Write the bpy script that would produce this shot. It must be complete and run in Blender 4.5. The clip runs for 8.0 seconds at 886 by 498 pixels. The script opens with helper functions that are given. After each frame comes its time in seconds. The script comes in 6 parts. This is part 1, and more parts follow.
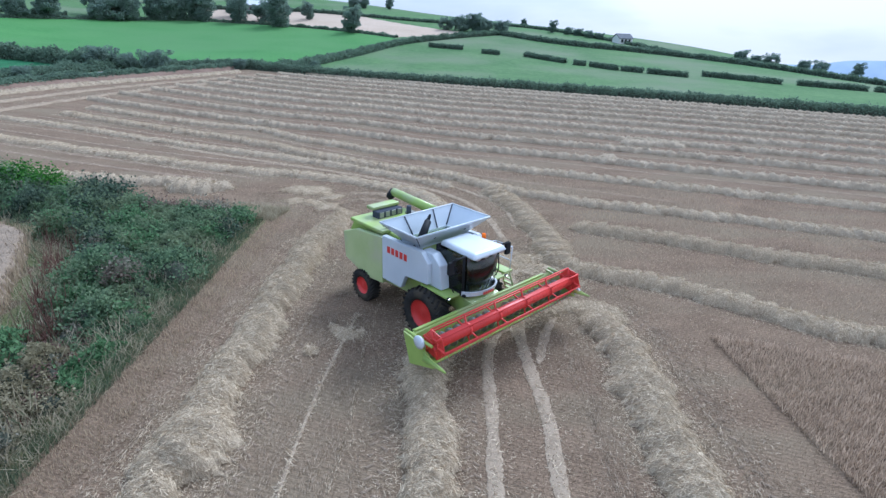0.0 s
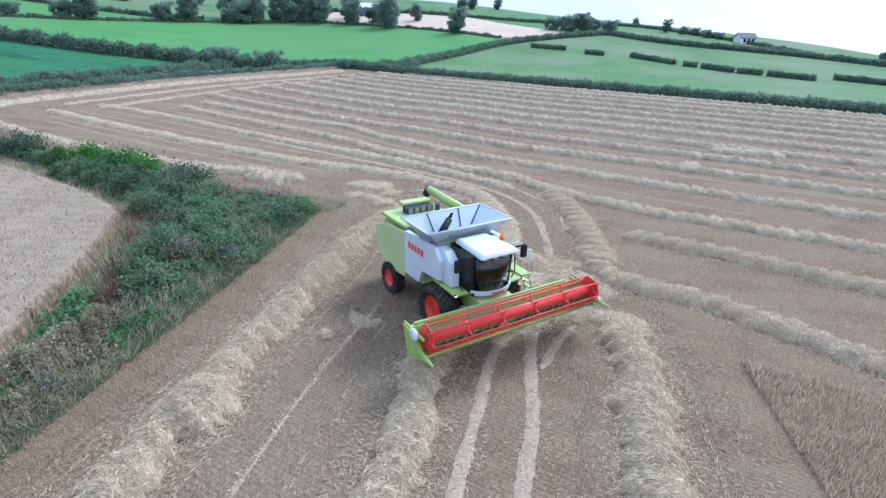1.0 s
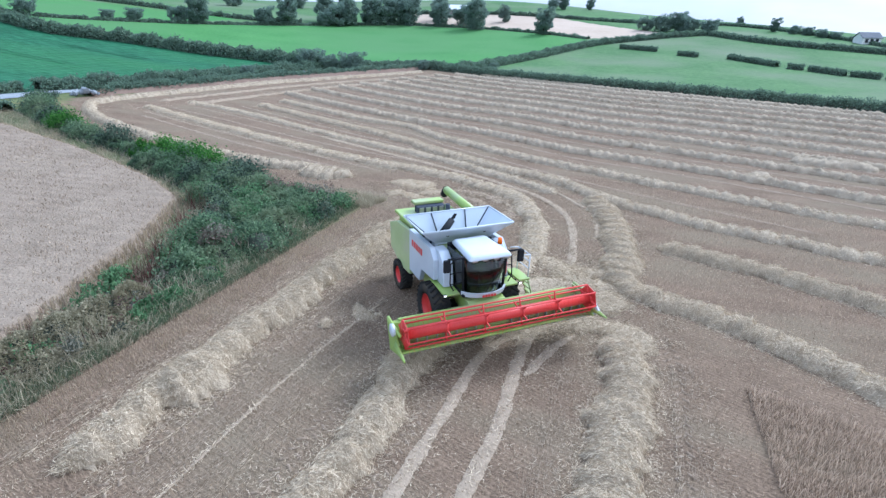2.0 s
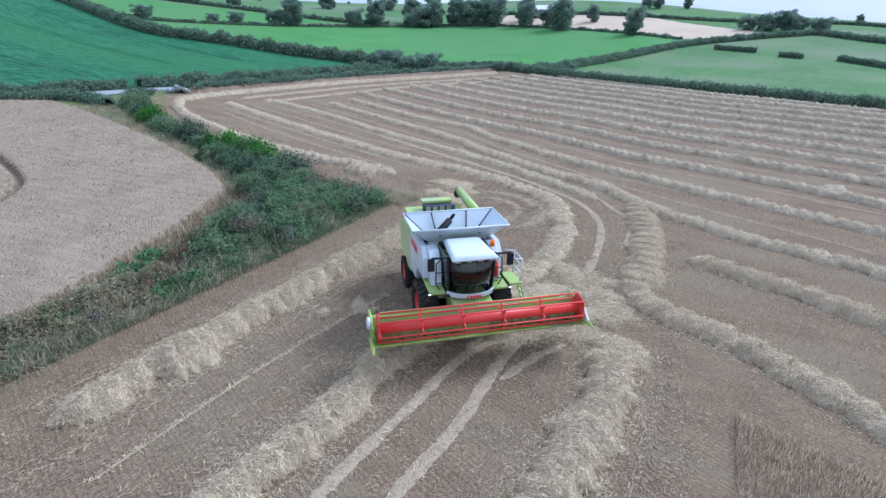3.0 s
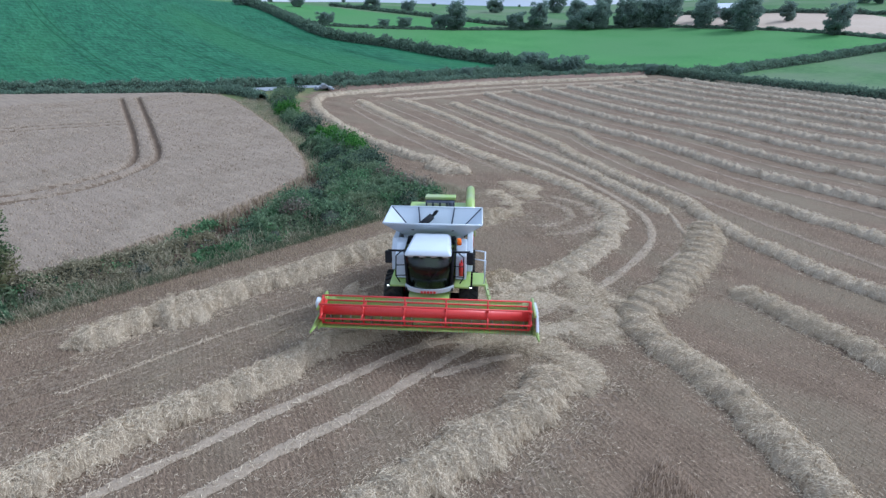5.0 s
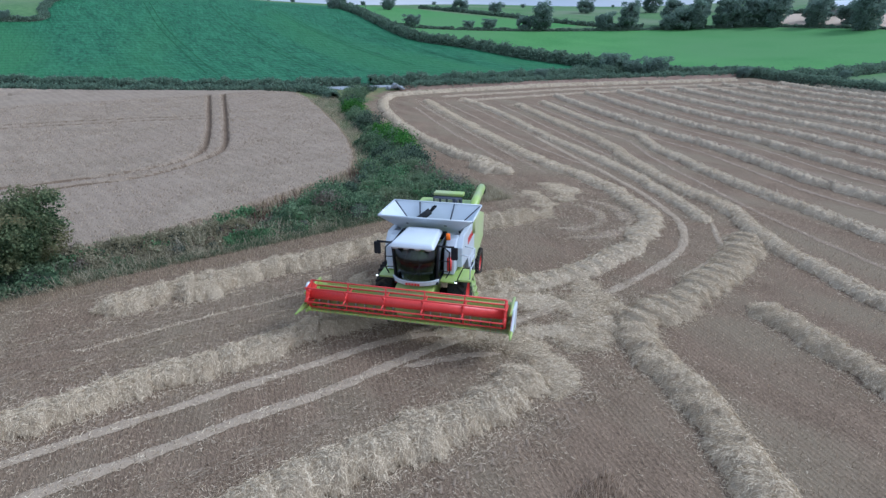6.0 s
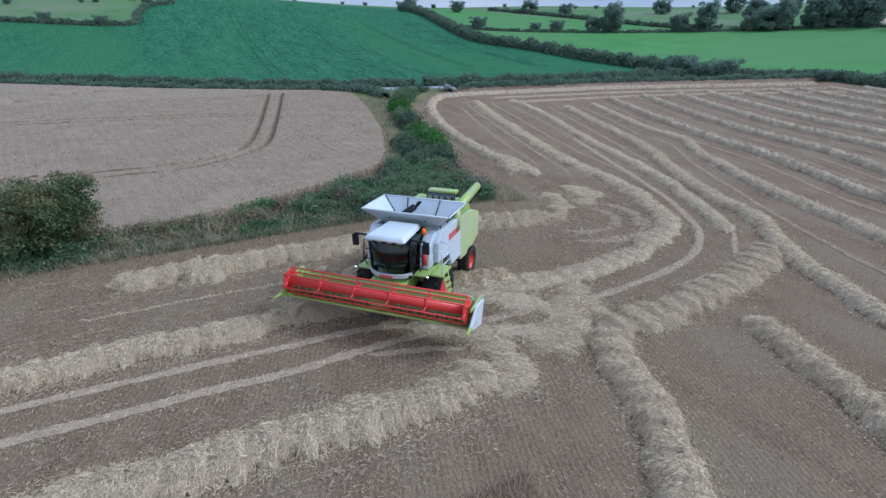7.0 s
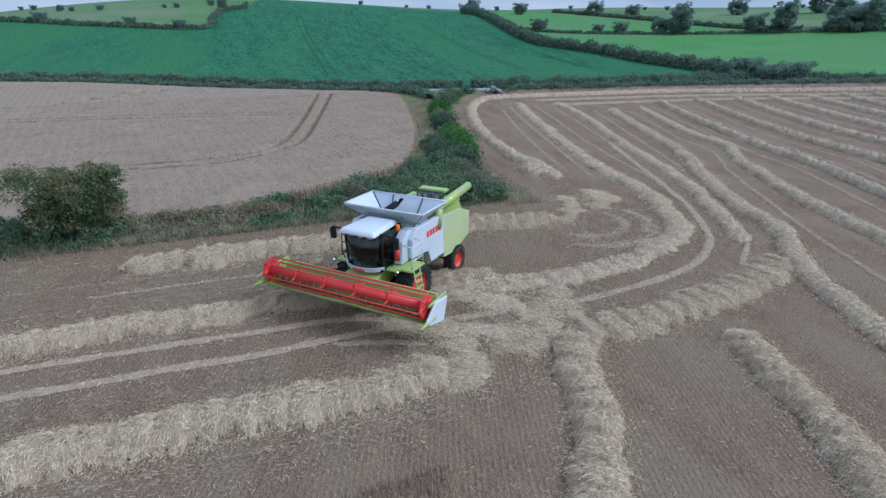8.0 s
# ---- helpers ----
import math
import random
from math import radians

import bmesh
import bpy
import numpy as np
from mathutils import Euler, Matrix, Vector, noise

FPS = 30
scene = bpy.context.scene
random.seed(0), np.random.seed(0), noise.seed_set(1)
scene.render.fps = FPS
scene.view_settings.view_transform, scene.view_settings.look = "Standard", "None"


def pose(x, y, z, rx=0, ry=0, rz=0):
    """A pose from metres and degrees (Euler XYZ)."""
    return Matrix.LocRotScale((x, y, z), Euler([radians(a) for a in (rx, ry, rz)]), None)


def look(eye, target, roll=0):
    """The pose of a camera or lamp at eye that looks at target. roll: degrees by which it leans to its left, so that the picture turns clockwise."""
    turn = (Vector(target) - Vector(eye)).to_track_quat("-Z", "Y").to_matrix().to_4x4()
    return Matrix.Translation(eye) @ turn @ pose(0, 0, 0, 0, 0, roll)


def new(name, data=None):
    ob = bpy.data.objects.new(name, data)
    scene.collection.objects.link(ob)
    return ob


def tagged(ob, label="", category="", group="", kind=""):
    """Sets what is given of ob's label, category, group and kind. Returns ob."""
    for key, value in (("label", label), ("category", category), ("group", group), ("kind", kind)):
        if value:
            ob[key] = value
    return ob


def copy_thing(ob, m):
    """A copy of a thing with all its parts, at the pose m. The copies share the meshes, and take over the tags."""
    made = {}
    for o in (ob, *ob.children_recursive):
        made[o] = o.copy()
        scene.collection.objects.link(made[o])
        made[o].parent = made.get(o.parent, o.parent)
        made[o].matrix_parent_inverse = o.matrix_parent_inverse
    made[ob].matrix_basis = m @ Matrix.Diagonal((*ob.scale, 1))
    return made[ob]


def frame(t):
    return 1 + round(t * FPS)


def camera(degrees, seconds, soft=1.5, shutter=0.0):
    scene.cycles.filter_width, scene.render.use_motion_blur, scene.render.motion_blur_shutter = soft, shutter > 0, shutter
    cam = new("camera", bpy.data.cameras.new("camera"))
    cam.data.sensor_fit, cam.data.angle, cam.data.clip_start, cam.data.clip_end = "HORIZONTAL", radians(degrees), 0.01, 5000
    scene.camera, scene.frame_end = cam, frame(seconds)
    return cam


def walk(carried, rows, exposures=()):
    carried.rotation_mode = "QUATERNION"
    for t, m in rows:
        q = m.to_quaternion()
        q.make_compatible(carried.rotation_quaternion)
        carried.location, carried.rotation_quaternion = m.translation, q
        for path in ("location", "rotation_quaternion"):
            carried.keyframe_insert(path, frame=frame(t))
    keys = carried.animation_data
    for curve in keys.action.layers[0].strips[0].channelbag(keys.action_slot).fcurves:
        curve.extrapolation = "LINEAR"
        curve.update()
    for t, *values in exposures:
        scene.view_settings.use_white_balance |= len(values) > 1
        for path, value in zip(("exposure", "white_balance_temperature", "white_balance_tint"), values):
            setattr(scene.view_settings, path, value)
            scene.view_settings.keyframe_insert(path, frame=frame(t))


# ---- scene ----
cam = camera(79.5, 8.0, 1.4, 0.1)
METRES, EYE, TILT, LEAN, TURN = 26.0, 10.3, 0.0, 0.0, 0.0
EXPOSURES = [(0.0, 0.39, 4980, 8), (0.5, 0.57, 4980, 8), (1.0, 0.71, 4980, 8), (1.5, 0.73, 4980, 8), (3.0, 0.47, 4980, 8), (3.5, 0.37, 4980, 8), (4.5, 0.23, 4980, 8), (6.0, 0.05, 4980, 8), (8.0, -0.07, 4980, 8)]
ROWS = [
    (0.0, 0.0, 0.0, 0.0, 0.79, -22.29, -1.93),
    (0.5, 0.0563, -0.0048, 0.0034, 6.36, -22.45, -1.76),
    (1.0, 0.1127, -0.0022, 0.0058, 11.88, -22.6, -1.57),
    (1.5, 0.1705, 0.0077, 0.008, 16.66, -22.66, -1.36),
    (3.0, 0.3421, 0.0706, 0.0129, 30.4, -22.77, -0.8),
    (3.5, 0.3976, 0.1032, 0.0129, 34.92, -22.76, -0.58),
    (4.0, 0.4514, 0.1405, 0.0119, 39.32, -22.72, -0.41),
    (4.5, 0.5023, 0.1816, 0.0107, 43.48, -22.67, -0.24),
    (6.0, 0.6395, 0.3196, 0.0032, 57.32, -22.42, 0.26),
    (6.5, 0.6787, 0.3702, 0.0002, 61.3, -22.29, 0.37),
    (7.0, 0.7142, 0.4236, -0.0022, 64.8, -22.14, 0.48),
    (7.5, 0.7457, 0.4788, -0.0046, 68.34, -21.97, 0.58),
    (8.0, 0.7723, 0.5359, -0.0068, 71.67, -21.83, 0.65),
]
walk(cam, [(t, pose(0, 0, EYE, TILT, LEAN, TURN) @ pose(METRES * x, METRES * y, METRES * z, 90 + pitch, roll, yaw)) for t, x, y, z, yaw, pitch, roll in ROWS], EXPOSURES)

# ---- world and light ----
world = bpy.data.worlds.new("overcast_sky")
scene.world = world
world.use_nodes = True
wn, wl = world.node_tree.nodes, world.node_tree.links
wn.clear()
w_out = wn.new("ShaderNodeOutputWorld")
w_bg = wn.new("ShaderNodeBackground")
w_sky = wn.new("ShaderNodeTexSky")
w_sky.sky_type, w_sky.sun_disc = "NISHITA", False
SUN_ELEV, SUN_TURN = 42.0, 25.0
w_sky.sun_elevation, w_sky.sun_rotation = radians(SUN_ELEV), radians(SUN_TURN)
w_sky.air_density, w_sky.dust_density, w_sky.altitude = 1.0, 3.0, 100
# cloud sheet over the sky: broad soft grey-white layers
w_tc = wn.new("ShaderNodeTexCoord")
w_map = wn.new("ShaderNodeMapping")
w_map.inputs["Scale"].default_value = (1.0, 1.0, 3.5)
w_noise = wn.new("ShaderNodeTexNoise")
w_noise.inputs["Scale"].default_value, w_noise.inputs["Detail"].default_value = 2.2, 5
w_ramp = wn.new("ShaderNodeValToRGB")
w_ramp.color_ramp.elements[0].position, w_ramp.color_ramp.elements[0].color = 0.3, (5.4, 6.2, 7.4, 1)
w_ramp.color_ramp.elements[1].position, w_ramp.color_ramp.elements[1].color = 0.62, (10.9, 10.5, 10.3, 1)
w_mix = wn.new("ShaderNodeMix")
w_mix.data_type = "RGBA"
w_mix.inputs["Factor"].default_value = 0.85
wl.new(w_tc.outputs["Generated"], w_map.inputs["Vector"])
wl.new(w_map.outputs["Vector"], w_noise.inputs["Vector"])
w_sep = wn.new("ShaderNodeSeparateXYZ")
w_low = wn.new("ShaderNodeMath")
w_low.operation, w_low.inputs[1].default_value, w_low.inputs[2].default_value = "MULTIPLY_ADD", -0.15, 0.04
w_sum = wn.new("ShaderNodeMath")
w_sum.operation = "ADD"
wl.new(w_tc.outputs["Generated"], w_sep.inputs["Vector"])
wl.new(w_sep.outputs["Z"], w_low.inputs[0])
w_side = wn.new("ShaderNodeMath")   # brighter cloud towards the sun, thinner and bluer to the west
w_side.operation, w_side.inputs[1].default_value = "MULTIPLY_ADD", 0.2
wl.new(w_sep.outputs["X"], w_side.inputs[0])
wl.new(w_low.outputs["Value"], w_side.inputs[2])
wl.new(w_side.outputs["Value"], w_sum.inputs[0])
wl.new(w_noise.outputs["Fac"], w_sum.inputs[1])
wl.new(w_sum.outputs["Value"], w_ramp.inputs["Fac"])
wl.new(w_sky.outputs["Color"], w_mix.inputs["A"])
wl.new(w_ramp.outputs["Color"], w_mix.inputs["B"])
wl.new(w_mix.outputs["Result"], w_bg.inputs["Color"])
w_gain = wn.new("ShaderNodeMath")   # an overcast sky is brighter overhead than near the horizon
w_gain.operation, w_gain.inputs[1].default_value, w_gain.inputs[2].default_value = "MULTIPLY_ADD", 0.10, 0.075
w_top = wn.new("ShaderNodeMath")
w_top.operation, w_top.inputs[1].default_value = "MINIMUM", 0.11
wl.new(w_sep.outputs["Z"], w_gain.inputs[0])
wl.new(w_gain.outputs["Value"], w_top.inputs[0])
wl.new(w_top.outputs["Value"], w_bg.inputs["Strength"])
wl.new(w_bg.outputs["Background"], w_out.inputs["Surface"])

sun_data = bpy.data.lights.new("sun", "SUN")
sun_data.energy, sun_data.angle, sun_data.color = 2.6, radians(18), (1.0, 0.94, 0.86)
sun = new("sun", sun_data)
_a, _e = radians(SUN_TURN), radians(SUN_ELEV)
sun.matrix_world = look((math.sin(_a) * math.cos(_e) * 100, math.cos(_a) * math.cos(_e) * 100, math.sin(_e) * 100), (0, 0, 0))

# ---- materials ----
def shader(name, low, high, scale=1.0, rough=0.8, bump=0.3, bump_scale=20.0, fine=0.5, metal=0.0, island=0.0, stretch=(1, 1, 1), spin=0.0,
           patch=None, patch_scale=0.1, coat=0.0, bump_depth=0.02, spec=0.05, leafy=0.0, rows=0.0, row_depth=0.12, row_bend=3.5):
    """A procedural surface: colour between low and high by coarse and fine noise, an optional third colour in wide patches, and relief."""
    m = bpy.data.materials.new(name)
    m.use_nodes = True
    n, k = m.node_tree.nodes, m.node_tree.links
    bsdf = n["Principled BSDF"]
    tc = n.new("ShaderNodeTexCoord")
    mp = n.new("ShaderNodeMapping")
    mp.inputs["Scale"].default_value = stretch
    mp.inputs["Rotation"].default_value = (0, 0, radians(spin))
    k.new(tc.outputs["Object"], mp.inputs["Vector"])
    a = n.new("ShaderNodeTexNoise")
    a.inputs["Scale"].default_value, a.inputs["Detail"].default_value = scale, 4
    b = n.new("ShaderNodeTexNoise")
    b.inputs["Scale"].default_value, b.inputs["Detail"].default_value = bump_scale, 5
    k.new(mp.outputs["Vector"], a.inputs["Vector"])
    k.new(mp.outputs["Vector"], b.inputs["Vector"])
    mixf = n.new("ShaderNodeMix")
    mixf.inputs["Factor"].default_value = fine
    k.new(a.outputs["Fac"], mixf.inputs["A"])
    k.new(b.outputs["Fac"], mixf.inputs["B"])
    value = mixf.outputs["Result"]
    if island:
        g = n.new("ShaderNodeNewGeometry")
        mi = n.new("ShaderNodeMix")
        mi.inputs["Factor"].default_value = island
        k.new(value, mi.inputs["A"])
        k.new(g.outputs["Random Per Island"], mi.inputs["B"])
        value = mi.outputs["Result"]
    ramp = n.new("ShaderNodeValToRGB")
    ramp.color_ramp.elements[0].position, ramp.color_ramp.elements[0].color = 0.3, (*low, 1)
    ramp.color_ramp.elements[1].position, ramp.color_ramp.elements[1].color = 0.7, (*high, 1)
    k.new(value, ramp.inputs["Fac"])
    colour = ramp.outputs["Color"]
    if patch:
        p = n.new("ShaderNodeTexNoise")
        p.inputs["Scale"].default_value, p.inputs["Detail"].default_value = patch_scale, 3
        k.new(mp.outputs["Vector"], p.inputs["Vector"])
        pr = n.new("ShaderNodeValToRGB")
        pr.color_ramp.elements[0].position, pr.color_ramp.elements[1].position = 0.45, 0.65
        pm = n.new("ShaderNodeMix")
        pm.data_type = "RGBA"
        k.new(p.outputs["Fac"], pr.inputs["Fac"])
        k.new(pr.outputs["Color"], pm.inputs["Factor"])
        k.new(colour, pm.inputs["A"])
        pm.inputs["B"].default_value = (*patch, 1)
        colour = pm.outputs["Result"]
    if rows:
        rm = n.new("ShaderNodeMapping")
        rm.inputs["Rotation"].default_value = (0, 0, radians(spin))
        wv = n.new("ShaderNodeTexWave")
        wv.wave_type, wv.bands_direction = "BANDS", "Y"
        wv.inputs["Scale"].default_value, wv.inputs["Distortion"].default_value, wv.inputs["Detail"].default_value, wv.inputs["Detail Scale"].default_value = rows, row_bend, 4, 2.0
        wr = n.new("ShaderNodeValToRGB")
        wr.color_ramp.elements[0].color, wr.color_ramp.elements[1].color = (1 - row_depth, 1 - row_depth, 1 - row_depth, 1), (1.05, 1.05, 1.05, 1)
        wm = n.new("ShaderNodeMix")
        wm.data_type, wm.blend_type = "RGBA", "MULTIPLY"
        wm.inputs["Factor"].default_value = 1.0
        k.new(tc.outputs["Object"], rm.inputs["Vector"])
        k.new(rm.outputs["Vector"], wv.inputs["Vector"])
        k.new(wv.outputs["Fac"], wr.inputs["Fac"])
        k.new(colour, wm.inputs["A"])
        k.new(wr.outputs["Color"], wm.inputs["B"])
        colour = wm.outputs["Result"]
    k.new(colour, bsdf.inputs["Base Color"])
    bsdf.inputs["Roughness"].default_value, bsdf.inputs["Metallic"].default_value = rough, metal
    bsdf.inputs["Specular IOR Level"].default_value = spec
    bsdf.inputs["Coat Weight"].default_value = coat
    if leafy:
        tr = n.new("ShaderNodeBsdfTranslucent")
        ms = n.new("ShaderNodeMixShader")
        ms.inputs["Fac"].default_value = leafy
        k.new(colour, tr.inputs["Color"])
        k.new(bsdf.outputs["BSDF"], ms.inputs[1])
        k.new(tr.outputs["BSDF"], ms.inputs[2])
        k.new(ms.outputs["Shader"], n["Material Output"].inputs["Surface"])
    if bump:
        bp = n.new("ShaderNodeBump")
        bp.inputs["Strength"].default_value, bp.inputs["Distance"].default_value = bump, bump_depth
        k.new(b.outputs["Fac"], bp.inputs["Height"])
        k.new(bp.outputs["Normal"], bsdf.inputs["Normal"])
    return m


ROW_SPIN = 17.8   # the drill rows run this many degrees clockwise of x
M_STUBBLE = shader("stubble_soil", (0.095, 0.067, 0.046), (0.315, 0.228, 0.157), 0.6, 0.95, 1.0, 16.0, 0.7, stretch=(0.6, 1.4, 1), spin=ROW_SPIN,
                   patch=(0.225, 0.176, 0.12), patch_scale=0.22, bump_depth=0.06, rows=1.9, row_depth=0.15, row_bend=1.6)
M_STRAW = shader("straw", (0.315, 0.25, 0.172), (0.56, 0.46, 0.33), 2.5, 0.85, 1.0, 30.0, 0.6, bump_depth=0.06)
M_STRAW_DRY = shader("dry_straw", (0.32, 0.255, 0.18), (0.56, 0.465, 0.34), 2.5, 0.85, 1.0, 30.0, 0.6, bump_depth=0.06)
M_STRAND = shader("straw_strand", (0.40, 0.32, 0.22), (0.74, 0.62, 0.45), 2.0, 0.7, 0, 10, 0.3, island=0.75)
M_LOOSE = shader("loose_straw", (0.25, 0.195, 0.13), (0.56, 0.46, 0.33), 2.0, 0.8, 0, 10, 0.3, island=0.7)
M_TREAD = shader("dusty_tread", (0.16, 0.12, 0.085), (0.33, 0.255, 0.185), 2.0, 0.95, 0.6, 25.0, 0.5, bump_depth=0.02)
M_CHAFF = shader("chaff", (0.25, 0.195, 0.138), (0.40, 0.32, 0.235), 3.0, 0.9, 0.7, 25.0, 0.6, bump_depth=0.02)
M_STUB = shader("stubble_stalk", (0.22, 0.165, 0.115), (0.50, 0.39, 0.27), 2.0, 0.85, 0, 10, 0.3, island=0.7, leafy=0.5)
M_WHEAT = shader("ripe_wheat", (0.19, 0.148, 0.108), (0.335, 0.268, 0.20), 0.45, 0.9, 0.6, 9.0, 0.55, patch=(0.27, 0.213, 0.16), patch_scale=0.13, bump_depth=0.16, rows=0.35, spin=-12, row_depth=0.05)
M_MARGIN = shader("margin_stalk", (0.31, 0.245, 0.17), (0.54, 0.44, 0.31), 2.0, 0.85, 0, 10, 0.3, island=0.6, leafy=0.45)
M_EAR = shader("wheat_ear", (0.22, 0.168, 0.118), (0.47, 0.375, 0.275), 2.0, 0.85, 0, 10, 0.3, island=0.55)
M_STANDING = shader("short_standing_stalk", (0.28, 0.215, 0.155), (0.58, 0.46, 0.345), 2.0, 0.85, 0, 10, 0.3, island=0.65, leafy=0.5)
# darkened wheat colour that paints the shade down among the stalks
M_WHEAT_SHADE = shader("wheat_shade", (0.10, 0.072, 0.05), (0.20, 0.148, 0.105), 1.5, 0.95, 0.8, 16.0, 0.6)
M_CROP = shader("leaf_crop_field", (0.012, 0.062, 0.03), (0.056, 0.185, 0.09), 0.25, 0.7, 1.0, 1.0, 0.6, patch=(0.045, 0.15, 0.058), patch_scale=0.02, bump_depth=0.6, rows=0.1, spin=90, stretch=(0.33, 1.5, 1))
M_PASTURE = shader("bright_pasture", (0.06, 0.172, 0.05), (0.108, 0.25, 0.08), 0.06, 0.85, 0.5, 1.2, 0.45, patch=(0.095, 0.205, 0.076), patch_scale=0.015, bump_depth=0.15)
M_GRAZED = shader("grazed_pasture", (0.062, 0.13, 0.052), (0.13, 0.215, 0.09), 0.08, 0.9, 0.7, 0.9, 0.55, patch=(0.15, 0.19, 0.115), patch_scale=0.03, bump_depth=0.15)
M_PALE = shader("pale_stubble_field", (0.40, 0.31, 0.23), (0.52, 0.42, 0.33), 0.05, 0.95, 0.3, 1.0, 0.4)
M_GRASS = shader("rough_grass", (0.07, 0.10, 0.035), (0.18, 0.19, 0.09), 0.5, 0.9, 0.8, 6.0, 0.5, patch=(0.22, 0.18, 0.10), patch_scale=0.2, bump_depth=0.1)
# leaf green of the far hedges, made paler and bluer to paint in haze
M_HAZY_LEAF = shader("hazy_hedge_leaf", (0.092, 0.137, 0.105), (0.215, 0.30, 0.205), 0.6, 0.6, 0, 5, 0.3, island=0.3, leafy=0.45)
M_BRAMBLE = shader("bramble_leaf", (0.042, 0.08, 0.05), (0.235, 0.335, 0.185), 1.3, 0.6, 0, 3, 0.35, island=0.35, patch=(0.20, 0.25, 0.145), patch_scale=0.36, leafy=0.45)
M_BRIGHT = shader("fresh_leaf", (0.03, 0.10, 0.02), (0.11, 0.26, 0.05), 0.6, 0.55, 0, 5, 0.3, island=0.6, leafy=0.45)
M_NETTLE = shader("nettle_leaf", (0.05, 0.11, 0.05), (0.20, 0.33, 0.16), 1.0, 0.6, 0, 3, 0.3, island=0.4, leafy=0.45)
M_SLOE = shader("blackthorn_leaf", (0.03, 0.05, 0.038), (0.14, 0.19, 0.13), 0.9, 0.6, 0, 3, 0.3, island=0.5, leafy=0.4)
M_DUSTY = shader("willowherb_leaf", (0.11, 0.115, 0.085), (0.30, 0.28, 0.22), 0.9, 0.75, 0, 3, 0.3, island=0.5, leafy=0.4, patch=(0.20, 0.13, 0.11), patch_scale=0.7)
M_RUST = shader("withered_leaf", (0.075, 0.045, 0.04), (0.23, 0.15, 0.125), 0.9, 0.8, 0, 3, 0.3, island=0.5, leafy=0.4)
M_TUSSOCK = shader("grass_tussock", (0.20, 0.185, 0.115), (0.44, 0.395, 0.27), 0.9, 0.85, 0, 3, 0.3, island=0.4, leafy=0.35, patch=(0.25, 0.225, 0.14), patch_scale=0.5)
# dark colour of the core sheets, painting the shade behind the leaves
M_CORE_SHADE = shader("hedge_core_shade", (0.045, 0.056, 0.045), (0.09, 0.10, 0.075), 1.5, 0.95, 0.8, 8.0, 0.5, bump_depth=0.1)
M_DRYGRASS = shader("dry_grass", (0.27, 0.235, 0.155), (0.52, 0.46, 0.33), 0.6, 0.85, 0, 6, 0.3, island=0.6, leafy=0.35)
M_GREENGRASS = shader("green_grass_blade", (0.07, 0.098, 0.06), (0.21, 0.245, 0.145), 0.6, 0.8, 0, 6, 0.3, island=0.6, leafy=0.35)
M_DOCK = shader("dead_dock", (0.085, 0.045, 0.038), (0.22, 0.125, 0.10), 1.0, 0.85, 0, 6, 0.3, island=0.6, leafy=0.35)
M_HAWTHORN = shader("hawthorn_leaf", (0.045, 0.075, 0.04), (0.19, 0.24, 0.12), 0.9, 0.6, 0, 3, 0.3, island=0.45, patch=(0.21, 0.19, 0.10), patch_scale=0.55, leafy=0.45)
M_BARK = shader("bark", (0.04, 0.032, 0.025), (0.12, 0.10, 0.08), 3, 0.95, 0.8, 20, 0.5)
# pale bluish green: aerial haze is included in this crown colour
M_HAZY_TREELEAF = shader("hazy_tree_leaf", (0.125, 0.175, 0.155), (0.25, 0.33, 0.26), 0.3, 0.65, 0, 3, 0.3, island=0.25, leafy=0.45)
# darker green than the crop, for the thin strips laid over it
M_CROPLINE = shader("crop_wheel_line", (0.018, 0.075, 0.034), (0.035, 0.11, 0.05), 0.5, 0.9, 0.4, 5, 0.5)
M_LANE = shader("lane_surface", (0.20, 0.22, 0.24), (0.32, 0.34, 0.36), 0.4, 0.8, 0.4, 12, 0.5)
M_BANK = shader("bare_bank", (0.15, 0.10, 0.075), (0.25, 0.18, 0.14), 0.4, 0.95, 0.8, 5, 0.5, bump_depth=0.1)
# the pale blue is distance haze, mixed into the base colour
M_HAZY_HILLS = shader("far_hills", (0.30, 0.38, 0.50), (0.38, 0.46, 0.58), 0.004, 1.0, 0, 0.02, 0.4)

# ---- the lie of the land ----
HILLS = np.array([
    (-330, -80, 4.46), (-330, 10, 0.13), (-330, 100, 3.98), (-330, 190, 12.00), (-330, 280, 10.25), (-330, 380, 3.99),
    (-250, -80, 8.03), (-250, 10, 16.09), (-250, 100, 4.76), (-250, 190, -1.54), (-250, 280, 3.42), (-250, 380, 7.58),
    (-170, -80, 0.12), (-170, 10, -0.97), (-170, 100, -1.01), (-170, 190, 12.36), (-170, 280, -1.38), (-170, 380, 9.20),
    (-90, 190, -8.33), (-90, 280, 5.74), (-90, 380, 11.64), (-10, 190, 5.01), (-10, 280, 1.71), (-10, 380, 5.80),
    (70, 190, -3.06), (70, 280, 8.53), (70, 380, 0.63),
], float)


def land(x, y):
    """Height of the ground: a gentle rise to the west, a valley to the east and rounded hills round the field."""
    x, y = np.asarray(x, float), np.asarray(y, float)
    rise = 0.28 * np.logaddexp(0, (-x - 20) / 8.0)
    z = 1.55 * np.tanh(rise / 1.55) - 0.72 * np.logaddexp(0, (x - 118) / 8.0)
    for cx, cy, h in HILLS:
        z = z + h * np.exp(-((x - cx) ** 2 + (y - cy) ** 2) / 11250.0)
    return z


